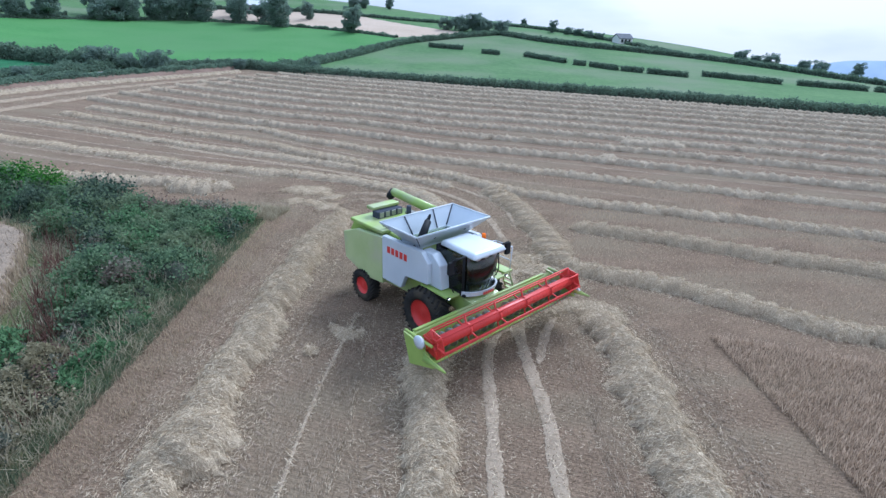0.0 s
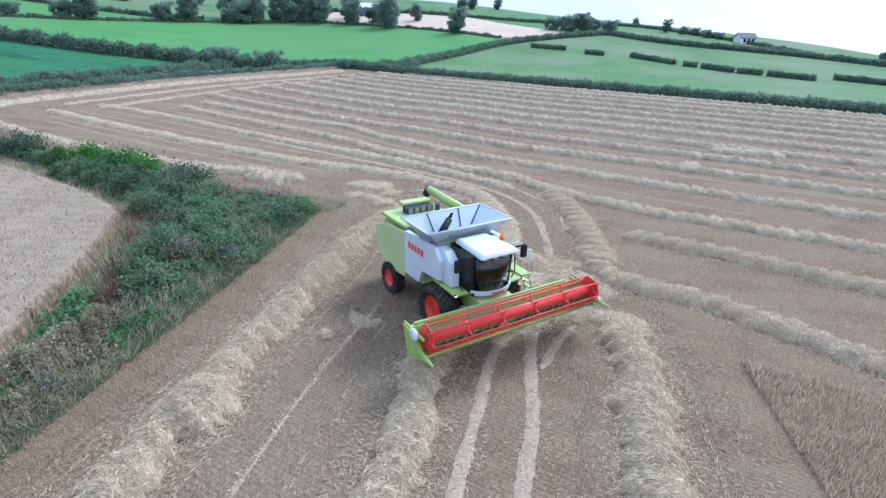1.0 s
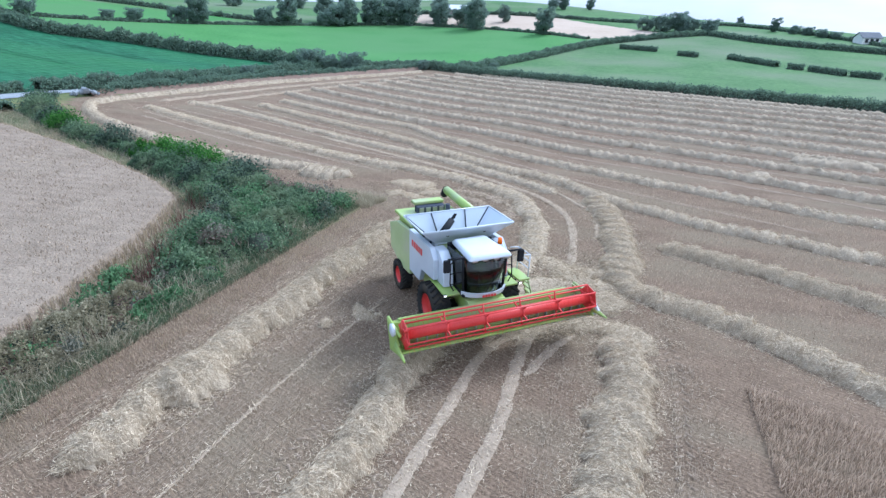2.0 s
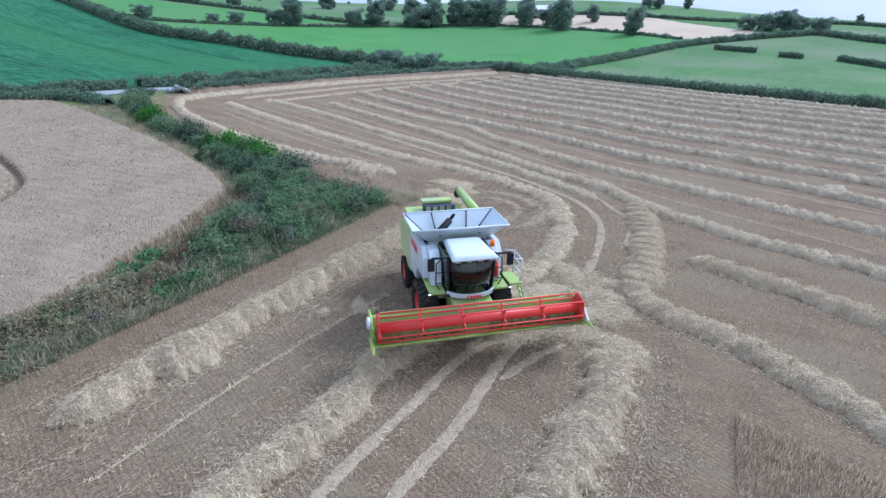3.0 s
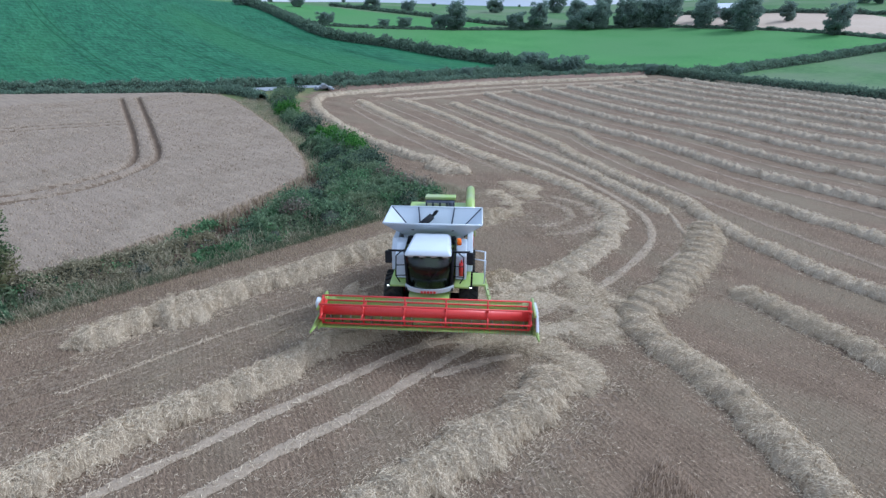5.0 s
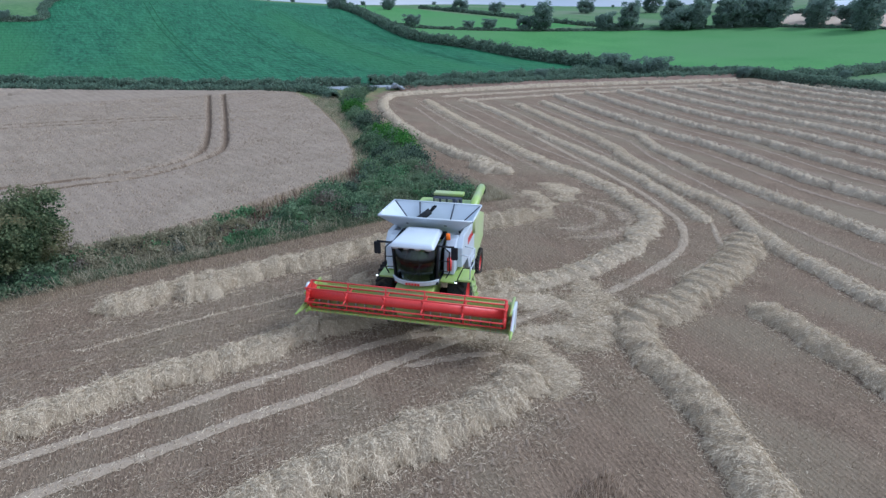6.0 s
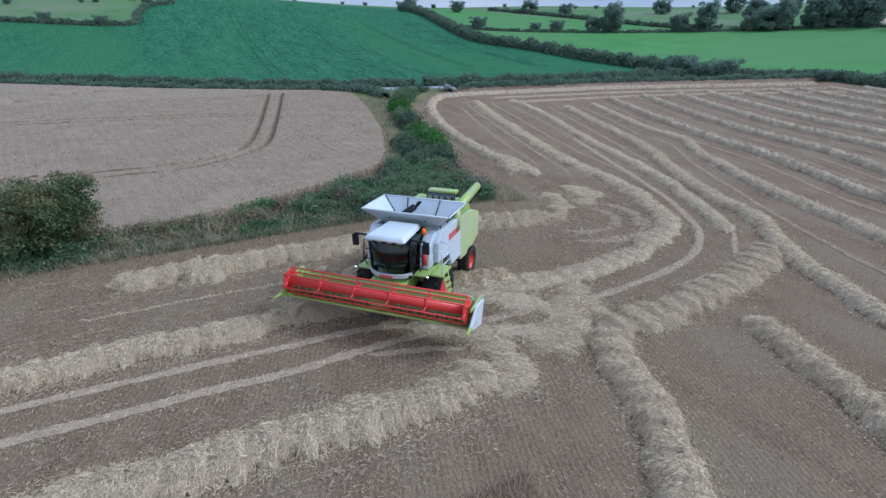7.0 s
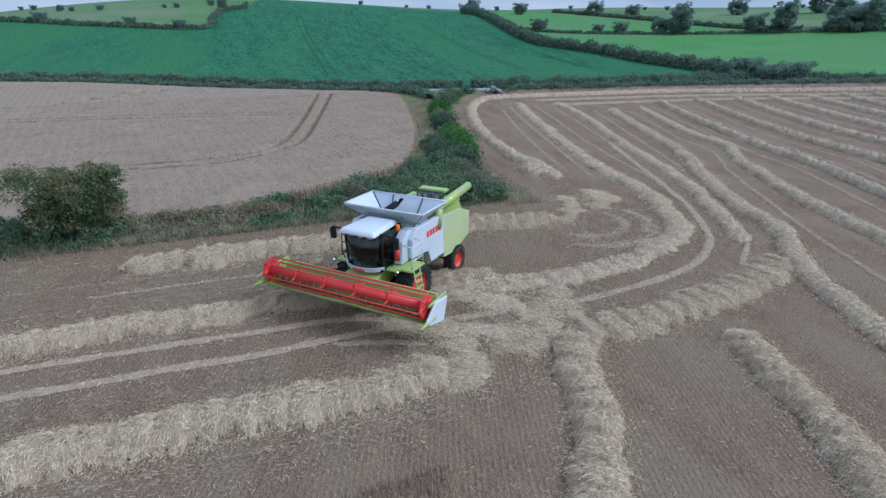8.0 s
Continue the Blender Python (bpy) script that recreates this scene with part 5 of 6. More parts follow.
# ---- the combine harvester ----
M_LIME = shader("lime_green_paint", (0.27, 0.38, 0.075), (0.37, 0.49, 0.12), 1.2, 0.42, 0.06, 40, 0.4, coat=0.15, spec=0.5, patch=(0.33, 0.38, 0.17), patch_scale=0.8)
M_PALELIME = shader("dusty_lime_paint", (0.36, 0.44, 0.18), (0.47, 0.54, 0.27), 1.2, 0.45, 0.06, 40, 0.4, coat=0.1, spec=0.5, patch=(0.43, 0.46, 0.28), patch_scale=0.8)
M_SILVER = shader("pale_grey_paint", (0.46, 0.51, 0.57), (0.56, 0.61, 0.67), 0.9, 0.38, 0.04, 40, 0.3, coat=0.2, spec=0.5)
M_WHITE = shader("white_roof_paint", (0.50, 0.54, 0.59), (0.60, 0.64, 0.69), 0.9, 0.35, 0.03, 40, 0.3, coat=0.3, spec=0.5)
M_RED = shader("red_paint", (0.48, 0.026, 0.022), (0.64, 0.05, 0.042), 1.5, 0.45, 0.05, 30, 0.4, spec=0.5)
M_BLACK = shader("black_plastic", (0.012, 0.013, 0.015), (0.03, 0.032, 0.036), 2, 0.55, 0.1, 30, 0.4)
M_RUBBER = shader("tyre_rubber", (0.015, 0.016, 0.018), (0.05, 0.047, 0.043), 2, 0.85, 0.3, 30, 0.4, patch=(0.07, 0.06, 0.045), patch_scale=1.5)
M_STEEL = shader("worn_steel", (0.25, 0.25, 0.25), (0.45, 0.44, 0.42), 3, 0.4, 0.1, 30, 0.5, metal=0.7)
M_DARKSTEEL = shader("dark_screen", (0.03, 0.035, 0.05), (0.09, 0.10, 0.13), 4, 0.6, 0.2, 30, 0.5)
M_SEAT = shader("seat_cloth", (0.03, 0.03, 0.035), (0.07, 0.07, 0.08), 6, 0.9, 0.2, 60, 0.5)
M_AMBER = shader("amber_lens", (0.7, 0.13, 0.01), (0.85, 0.2, 0.02), 3, 0.25, 0, 20, 0.3)
M_FLUTE = shader("auger_trough", (0.23, 0.30, 0.10), (0.34, 0.41, 0.17), 1.5, 0.5, 0.1, 20, 0.5, patch=(0.26, 0.20, 0.12), patch_scale=1.2)

M_GLASS = bpy.data.materials.new("tinted_cab_glass")
M_GLASS.use_nodes = True
_b = M_GLASS.node_tree.nodes["Principled BSDF"]
_b.inputs["Base Color"].default_value = (0.13, 0.16, 0.16, 1)
_b.inputs["Transmission Weight"].default_value, _b.inputs["Roughness"].default_value, _b.inputs["IOR"].default_value = 1.0, 0.02, 1.45

M_LAMP = bpy.data.materials.new("work_lamp_lens")
M_LAMP.use_nodes = True
_b = M_LAMP.node_tree.nodes["Principled BSDF"]
_b.inputs["Emission Color"].default_value, _b.inputs["Emission Strength"].default_value = (1, 0.95, 0.8, 1), 1.6


def block(bm, cx, cy, cz, sx, sy, sz, bevel=0.02, rot=None):
    """A box with softened edges."""
    b2 = bmesh.new()
    bmesh.ops.create_cube(b2, size=1, matrix=Matrix.Diagonal((sx, sy, sz, 1)))
    if bevel:
        bmesh.ops.bevel(b2, geom=list(b2.edges), offset=min(bevel, 0.3 * min(sx, sy, sz)), segments=2, affect="EDGES", profile=0.5)
    m = Matrix.Translation((cx, cy, cz)) @ (rot or Matrix())
    vs = {v: bm.verts.new(m @ v.co) for v in b2.verts}
    for f in b2.faces:
        bm.faces.new([vs[v] for v in f.verts])
    b2.free()
    return bm


def slab(bm, quad, thick):
    """A plate through four corners, thick metres deep along its normal."""
    q = [Vector(p) for p in quad]
    nrm = (q[1] - q[0]).cross(q[3] - q[0]).normalized() * thick
    a, b = [bm.verts.new(p) for p in q], [bm.verts.new(p - nrm) for p in q]
    bm.faces.new(a)
    bm.faces.new(b[::-1])
    for i in range(4):
        bm.faces.new((a[i], b[i], b[(i + 1) % 4], a[(i + 1) % 4]))
    return bm


def prism(bm, outline, x0, x1, bevel=0.03):
    """An outline in y and z, drawn out from x0 to x1."""
    b2 = bmesh.new()
    a, b = [b2.verts.new((x0, y, z)) for y, z in outline], [b2.verts.new((x1, y, z)) for y, z in outline]
    b2.faces.new(a[::-1])
    b2.faces.new(b)
    for i in range(len(a)):
        b2.faces.new((a[i], a[(i + 1) % len(a)], b[(i + 1) % len(a)], b[i]))
    bmesh.ops.recalc_face_normals(b2, faces=list(b2.faces))
    if bevel:
        bmesh.ops.bevel(b2, geom=list(b2.edges), offset=bevel, segments=2, affect="EDGES", profile=0.5)
    vs = {v: bm.verts.new(v.co) for v in b2.verts}
    for f in b2.faces:
        bm.faces.new([vs[v] for v in f.verts])
    b2.free()
    return bm


def group_part(name, parent, label=""):
    ob = new(name)
    ob.parent = parent
    if label:
        ob["label"] = label
    return ob


def lathe(bm, profile, seg=28, cx=0.0, cy=0.0, cz=0.0):
    """A body turned about the x axis; profile rows are x and radius."""
    rings = []
    for x, r in profile:
        rings.append([bm.verts.new((cx + x, cy + math.cos(6.28319 * i / seg) * r, cz + math.sin(6.28319 * i / seg) * r)) for i in range(seg)])
    for p, q in zip(rings, rings[1:]):
        for i in range(seg):
            f = bm.faces.new((p[i], p[(i + 1) % seg], q[(i + 1) % seg], q[i]))
            f.smooth = True
    return bm


def wheel(parent, name, x, y, radius, width):
    root = group_part(name, parent)
    w = width / 2
    bm = lathe(bmesh.new(), [(-w * 0.8, radius * 0.55), (-w, radius * 0.68), (-w, radius * 0.86), (-w * 0.8, radius * 0.95), (0, radius * 0.965), (w * 0.8, radius * 0.95), (w, radius * 0.86), (w, radius * 0.68), (w * 0.8, radius * 0.55), (-w * 0.8, radius * 0.55)], 40, x, y, radius)
    part("tyre", bm, M_RUBBER, root, "black ribbed tractor tyre")
    lug = None
    for i in range(26):
        for s in (-1, 1):
            aa = 6.28319 * i / 26 + (0.12 if s > 0 else 0)
            turn = Matrix.Rotation(aa, 4, "X") @ Matrix.Rotation(s * 0.6, 4, "Z")
            if lug is None:
                lug = one = part("tyre_lug", block(bmesh.new(), 0, 0, 0, w * 1.0, 0.075, 0.085, 0.012), M_RUBBER, root)
            else:
                one = new("tyre_lug", lug.data)
                one.parent = root
            one.matrix_basis = Matrix.Translation(Vector((x + s * w * 0.5, y, radius)) + Matrix.Rotation(aa, 3, "X") @ Vector((0, 0, radius * 0.965))) @ turn
    bm = lathe(bmesh.new(), [(-w * 0.82, radius * 0.56), (-w * 0.5, radius * 0.5), (-w * 0.3, radius * 0.3), (-w * 0.45, radius * 0.14), (-w * 0.5, 0.01)], 28, x, y, radius)
    lathe(bm, [(w * 0.82, radius * 0.56), (w * 0.5, radius * 0.5), (w * 0.3, radius * 0.3), (w * 0.45, radius * 0.14), (w * 0.5, 0.01)], 28, x, y, radius)
    part("rim", bm, M_RED, root, "red dished steel rim")
    return root


def build_combine():
    root = tagged(new("combine_harvester"), "pale grey and lime green combine harvester with raised red reel", "combine harvester")

    # hull
    bm = prism(bmesh.new(), [(-5.4, 1.2), (-5.5, 2.2), (-5.0, 3.0), (-2.6, 3.15), (0.1, 3.1), (0.1, 1.7), (-0.9, 1.1), (-3.6, 0.9)], -1.0, 1.0)
    part("hull", bm, M_LIME, root, "lime green body between the side panels")
    for s in (-1, 1):
        bm = prism(bmesh.new(), [(-5.0, 1.5), (-5.1, 2.6), (-4.2, 2.95), (-2.5, 3.1), (-2.5, 1.2), (-3.6, 1.1)], s * 1.29, s * 1.47, 0.03)
        part("rear_side_panel", bm, M_PALELIME, root, "lime green side panel")
        bm = prism(bmesh.new(), [(-2.46, 1.45), (-2.46, 3.2), (-0.25, 3.25), (0.12, 2.9), (0.12, 2.12), (-1.1, 2.02), (-1.35, 1.45)], s * 1.29, s * 1.5, 0.03)
        part("side_panel", bm, M_SILVER, root, "pale grey side panel")
        bm = bmesh.new()
        for k in range(5):
            block(bm, s * 1.505, -2.05 + 0.24 * k, 2.75, 0.012, 0.17, 0.26, 0.004)
        part("emblem", bm, M_RED, root, "row of plain red marks on the panel")

    # grain tank with folded-out flaps
    tank = group_part("grain_tank", root, "open grain tank with pale grey flaps folded out")
    zb, zt = 3.24, 3.88
    fb, bb, wb = -0.72, -1.75, 1.14
    ft, bt, wt = -0.12, -2.15, 1.82
    bm = bmesh.new()
    for q in ([(-wb, fb, zb), (wb, fb, zb), (wb, fb, 2.6), (-wb, fb, 2.6)], [(wb, bb, zb), (-wb, bb, zb), (-wb, bb, 2.6), (wb, bb, 2.6)], [(wb, fb, zb), (wb, bb, zb), (wb, bb, 2.6), (wb, fb, 2.6)], [(-wb, bb, zb), (-wb, fb, zb), (-wb, fb, 2.6), (-wb, bb, 2.6)]):
        slab(bm, q, 0.04)
    block(bm, 0, (fb + bb) / 2, 2.85, 2 * wb, bb - fb, 0.06, 0)
    part("tank_wall", bm, M_SILVER, tank)
    flaps = {"front": [(-wb, fb, zb), (wb, fb, zb), (wt, ft, zt), (-wt, ft, zt)], "back": [(wb, bb, zb), (-wb, bb, zb), (-wt, bt, zt), (wt, bt, zt)],
             "right": [(wb, fb, zb), (wb, bb, zb), (wt, bt, zt), (wt, ft, zt)], "left": [(-wb, bb, zb), (-wb, fb, zb), (-wt, ft, zt), (-wt, bt, zt)]}
    for q in flaps.values():
        part("tank_flap", slab(bmesh.new(), q, 0.035), M_SILVER, tank, "pale grey folded-out flap")
        bm = bmesh.new()
        tube(bm, q[3], q[2], 0.03, None, 6)
        part("flap_rim", bm, M_WHITE, tank)
    for sx in (-1, 1):
        for yb, yt in ((fb, ft), (bb, bt)):
            part("corner_seam", tube(bmesh.new(), (sx * wb, yb, zb), (sx * wt, yt, zt), 0.035, None, 6), M_DARKSTEEL, tank, "dark folding corner seam")
    for sx in (-1, 1):
        bm = bmesh.new()
        tube(bm, (sx * 0.62, bb + 0.03, zb), (sx * 0.72, bt + 0.05, zt), 0.025, None, 6)
        part("flap_strut", bm, M_DARKSTEEL, tank)
        bm = bmesh.new()
        block(bm, sx * 0.75, (ft + fb) / 2 + 0.03, (zb + zt) / 2, 0.1, 0.05, 0.06, 0.01)
        part("flap_hinge", bm, M_BLACK, tank)
    bm = bmesh.new()
    tube(bm, (0.8, -1.1, 3.2), (0.12, -1.45, 3.74), 0.16, 0.13, 14)
    part("filling_auger", bm, M_BLACK, tank, "black filling auger leaning in the tank")
    for k in range(7):
        a = k / 6
        bm = bmesh.new()
        block(bm, 0.1 - 0.14 * a, -1.5 - 0.06 * a, 3.74 + 0.14 * a, 0.3 - 0.02 * k, 0.035, 0.06, 0.01, Matrix.Rotation(0.5 + 0.8 * (k % 2), 4, "Y"))
        part("auger_flight", bm, M_BLACK, tank)
    bm = bmesh.new()
    block(bm, 0, -1.0, 3.12, 2.4, 0.1, 0.12, 0.02)
    block(bm, 0, -1.75, 3.1, 2.4, 0.1, 0.1, 0.02)
    part("tank_crossbar", bm, M_DARKSTEEL, tank)

    # engine deck
    deck = group_part("engine_deck", root, "lime green engine deck behind the tank")
    part("deck_plate", block(bmesh.new(), 0.1, -3.7, 3.2, 2.5, 2.1, 0.14, 0.04), M_LIME, deck)
    part("hood", block(bmesh.new(), 0.0, -4.35, 3.62, 1.35, 0.45, 0.14, 0.04), M_LIME, deck)
    part("deck_rail", block(bmesh.new(), 0.75, -2.85, 3.45, 0.8, 0.1, 0.22, 0.03), M_LIME, deck)
    bm = bmesh.new()
    block(bm, 0.0, -4.05, 3.38, 1.25, 0.4, 0.32, 0.03)
    part("engine_block", bm, M_DARKSTEEL, deck, "dark engine cooler")
    for k in range(4):
        part("cooler_panel", block(bmesh.new(), -0.45 + 0.3 * k, -3.84, 3.4, 0.2, 0.03, 0.22, 0.01), M_STEEL, deck)
    bm = bmesh.new()
    tube(bm, (-0.5, -3.3, 3.3), (-0.5, -3.3, 3.75), 0.1, 0.1, 12)
    part("air_intake", bm, M_DARKSTEEL, deck)
    part("walkway", block(bmesh.new(), -0.75, -3.2, 3.36, 0.35, 0.9, 0.12, 0.03), M_STEEL, deck)

    # unloading tube, folded back along the left side
    tubes = group_part("unloading_tube", root, "lime green unloading tube folded to the rear")
    bm = bmesh.new()
    tube(bm, (-1.35, -2.2, 3.5), (-1.3, -5.3, 3.72), 0.2, 0.18, 18)
    tube(bm, (-1.38, -2.05, 2.7), (-1.35, -2.3, 3.56), 0.22, 0.2, 16)
    part("tube", bm, M_LIME, tubes)
    bm = bmesh.new()
    tube(bm, (-1.3, -5.3, 3.72), (-1.28, -5.55, 3.45), 0.2, 0.17, 14)
    part("spout", bm, M_BLACK, tubes, "black rubber spout")

    # cab
    cab = group_part("cab", root, "grey cab with dark curved windscreen")
    zf, zr = 2.05, 3.36
    b2 = bmesh.new()
    bmesh.ops.create_cube(b2, size=1, matrix=Matrix.LocRotScale((0, 0.72, 3.44), None, (1.7, 1.9, 0.2)))
    for v in b2.verts:
        if v.co.z > 3.44:
            v.co.x *= 0.86
            v.co.y = 0.72 + (v.co.y - 0.72) * 0.88
        if v.co.y < 0.7:
            v.co.x *= 0.85
    bmesh.ops.bevel(b2, geom=list(b2.edges), offset=0.09, segments=4, affect="EDGES", profile=0.5)
    for f in b2.faces:
        f.smooth = True
    part("roof", b2, M_WHITE, cab, "smooth white cab roof")
    # rounded windscreen of five strips
    bm = bmesh.new()
    arc = [(math.sin(a) * 0.86, 1.05 + math.cos(a) * 0.5) for a in np.linspace(-1.25, 1.25, 9)]
    lo = [bm.verts.new((x * 0.9, y - 0.04, zf)) for x, y in arc]
    hi = [bm.verts.new((x, y, zr)) for x, y in arc]
    lo2 = [bm.verts.new((x * 0.89, y - 0.07, zf)) for x, y in arc]
    hi2 = [bm.verts.new((x * 0.985, y - 0.02, zr)) for x, y in arc]
    for a, b in ((lo, hi), (hi2, lo2)):
        for i in range(8):
            f = bm.faces.new((a[i], a[i + 1], b[i + 1], b[i]))
            f.smooth = True
    for a, b in ((hi, hi2), (lo2, lo)):
        for i in range(8):
            bm.faces.new((a[i], a[i + 1], b[i + 1], b[i]))
    bm.faces.new((lo[0], hi[0], hi2[0], lo2[0]))
    bm.faces.new((hi[8], lo[8], lo2[8], hi2[8]))
    bmesh.ops.recalc_face_normals(bm, faces=list(bm.faces))
    part("windscreen", bm, M_GLASS, cab, "curved dark windscreen")
    for s in (-1, 1):
        bm = bmesh.new()
        slab(bm, [(s * 0.8, 1.14, zf), (s * 0.86, -0.05, zf), (s * 0.88, -0.05, zr), (s * 0.84, 1.2, zr)], 0.02)
        part("side_window", bm, M_GLASS, cab)
        for y in (1.2, -0.08):
            bm = bmesh.new()
            tube(bm, (s * 0.79, y - 0.05, zf), (s * 0.85, y, zr + 0.05), 0.045, None, 8)
            part("pillar", bm, M_BLACK, cab)
    bm = bmesh.new()
    block(bm, 0, 0.55, 1.93, 1.7, 1.5, 0.12, 0.03)
    part("floor_pan", bm, M_BLACK, cab)
    bm = bmesh.new()
    block(bm, 0, -0.14, 2.58, 1.7, 0.1, 1.66, 0.02)
    part("rear_wall", bm, M_BLACK, cab)
    bm = bmesh.new()
    ring_lo = [(math.sin(a) * 0.9, 1.06 + math.cos(a) * 0.56) for a in np.linspace(-1.35, 1.35, 11)]
    loop = [[bm.verts.new((x * k, y - d, h)) for x, y in ring_lo] for k, d, h in ((0.98, 0.04, 1.9), (1.0, 0.0, 2.07), (0.94, 0.05, 2.07), (0.92, 0.09, 1.9))]
    for p, q in zip(loop, loop[1:] + loop[:1]):
        for i in range(len(p) - 1):
            bm.faces.new((p[i], p[i + 1], q[i + 1], q[i]))
    bm.faces.new([p[0] for p in loop])
    bm.faces.new([p[-1] for p in loop][::-1])
    bmesh.ops.recalc_face_normals(bm, faces=list(bm.faces))
    part("front_band", bm, M_WHITE, cab, "white band under the windscreen")
    bm = bmesh.new()
    for k in range(5):
        block(bm, -0.22 + 0.11 * k, 1.635, 1.98, 0.085, 0.012, 0.09, 0.003)
    part("nameplate", bm, M_RED, cab, "plain red marks under the windscreen")
    bm = bmesh.new()
    block(bm, 0, 0.25, 2.35, 0.55, 0.55, 0.16, 0.06)
    block(bm, 0, 0.0, 2.75, 0.52, 0.16, 0.75, 0.06)
    part("seat", bm, M_SEAT, cab)
    bm = bmesh.new()
    tube(bm, (0, 0.95, 2.0), (0, 0.72, 2.6), 0.06, 0.05, 8)
    lathe(bm, [(-0.02, 0.2), (0.02, 0.2), (0.02, 0.16), (-0.02, 0.16), (-0.02, 0.2)], 20, 0, 0.72, 2.64)
    part("steering_wheel", bm, M_BLACK, cab)
    bm = bmesh.new()
    tube(bm, (0.1, 1.58, 2.15), (-0.35, 1.56, 2.8), 0.014, None, 6)
    part("wiper", bm, M_BLACK, cab)
    for k in range(4):
        part("roof_lamp", block(bmesh.new(), -0.6 + 0.4 * k, 1.6, 3.33, 0.2, 0.06, 0.07, 0.015), M_STEEL, cab)
    for s in (-1, 1):
        mir = group_part("mirror", root, "black mirror on a long arm")
        bm = bmesh.new()
        tube(bm, (s * 0.82, 1.25, 3.38), (s * 1.4, 1.2, 3.36), 0.04, None, 8)
        tube(bm, (s * 1.4, 1.2, 3.4), (s * 1.42, 1.18, 2.9), 0.025, None, 8)
        part("arm", bm, M_BLACK, mir)
        part("mirror_head", block(bmesh.new(), s * 1.43, 1.16, 3.1, 0.24, 0.14, 0.46, 0.06), M_BLACK, mir)
        bm = bmesh.new()
        block(bm, s * 1.43, 1.085, 3.1, 0.18, 0.012, 0.38, 0.004)
        part("mirror_glass", bm, M_STEEL, mir)
        # guard frame at the cab's side
        bm = bmesh.new()
        pts = [(s * 1.08, 1.0, 2.05), (s * 1.22, 1.0, 2.3), (s * 1.2, 0.95, 3.05), (s * 0.95, 1.0, 3.3)]
        for a, b in zip(pts, pts[1:]):
            tube(bm, a, b, 0.022, None, 6)
        tube(bm, (s * 0.85, 1.05, 2.35), (s * 1.22, 1.0, 2.3), 0.018, None, 6)
        tube(bm, (s * 0.85, 1.05, 2.75), (s * 1.21, 0.98, 2.7), 0.018, None, 6)
        part("guard_rail", bm, M_BLACK, root, "thin black guard rail beside the cab")
        fend = group_part("fender", root, "lime green step over the front wheel")
        bm = prism(bmesh.new(), [(1.1, 1.9), (1.12, 1.98), (0.2, 2.0), (-0.3, 2.0), (-0.3, 1.94), (0.2, 1.94)], s * 0.88, s * 1.46, 0.02)
        part("fender_plate", bm, M_LIME, fend)
        bm = bmesh.new()
        block(bm, s * 1.48, 1.16, 2.0, 0.12, 0.08, 0.08, 0.02)
        part("lamp_housing", bm, M_BLACK, fend)
        part("lamp_lens", block(bmesh.new(), s * 1.48, 1.205, 2.0, 0.08, 0.015, 0.05, 0.006), M_LAMP, fend, "lit white work lamp")
        bm = prism(bmesh.new(), [(0.62, 2.02), (0.5, 2.9), (0.1, 3.22), (-0.4, 3.24), (-0.4, 2.02)], s * 0.9, s * 1.3, 0.04)
        part("shoulder_panel", bm, M_SILVER, root, "pale grey panel beside the cab")
    bm = bmesh.new()
    tube(bm, (-1.02, 0.35, 3.3), (-1.02, 0.35, 3.52), 0.09, 0.07, 14)
    part("beacon", bm, M_AMBER, root, "orange warning beacon")
    bm = bmesh.new()
    tube(bm, (-1.12, 0.62, 2.2), (-1.12, 0.62, 2.68), 0.09, 0.09, 14)
    tube(bm, (-1.12, 0.62, 2.68), (-1.12, 0.62, 2.8), 0.03, 0.03, 8)
    part("fire_extinguisher", bm, M_RED, root, "red fire extinguisher on the cab's side")

    # ladder and platform on the machine's left
    lad = group_part("ladder", root, "boarding ladder with white handrails")
    part("platform", block(bmesh.new(), -1.76, 0.55, 2.02, 0.46, 1.0, 0.08, 0.02), M_LIME, lad)
    for y in (0.15, 0.95):
        bm = bmesh.new()
        pts = [(-1.95, y, 2.05), (-1.98, y, 2.95), (-1.6, y, 3.0)]
        for a, b in zip(pts, pts[1:]):
            tube(bm, a, b, 0.022, None, 8)
        part("handrail", bm, M_WHITE, lad)
    bm = bmesh.new()
    for z in (2.4, 2.7, 2.96):
        tube(bm, (-1.96, 0.15, z), (-1.96, 0.95, z), 0.02, None, 8)
    part("rail", bm, M_WHITE, lad)
    for y in (0.3, 0.72):
        bm = bmesh.new()
        tube(bm, (-1.98, y + 0.15, 2.02), (-2.3, y + 0.35, 0.75), 0.03, None, 6)
        part("stringer", bm, M_LIME, lad)
    for k in range(5):
        z = 1.8 - 0.22 * k
        q = (2.02 - z) / 1.27
        part("step", block(bmesh.new(), -1.98 - 0.32 * q, 0.66 + 0.2 * q, z, 0.14, 0.44, 0.035, 0.008), M_LIME, lad)

    # wheels
    for s in (-1, 1):
        wheel(root, "front_wheel", s * 1.4, 0.0, 0.98, 0.7)
        wheel(root, "rear_wheel", s * 1.35, -3.75, 0.66, 0.5)
    bm = bmesh.new()
    tube(bm, (-1.3, 0, 0.98), (1.3, 0, 0.98), 0.16, None, 12)
    tube(bm, (-1.3, -3.75, 0.66), (1.3, -3.75, 0.66), 0.11, None, 12)
    part("axle", bm, M_BLACK, root)

    # feeder house
    feed = group_part("feeder_house", root, "lime green sloping feeder house")
    bm = prism(bmesh.new(), [(0.25, 1.25), (0.25, 1.98), (1.55, 1.3), (1.6, 0.5)], -0.72, 0.72, 0.03)
    part("feeder_body", bm, M_LIME, feed)
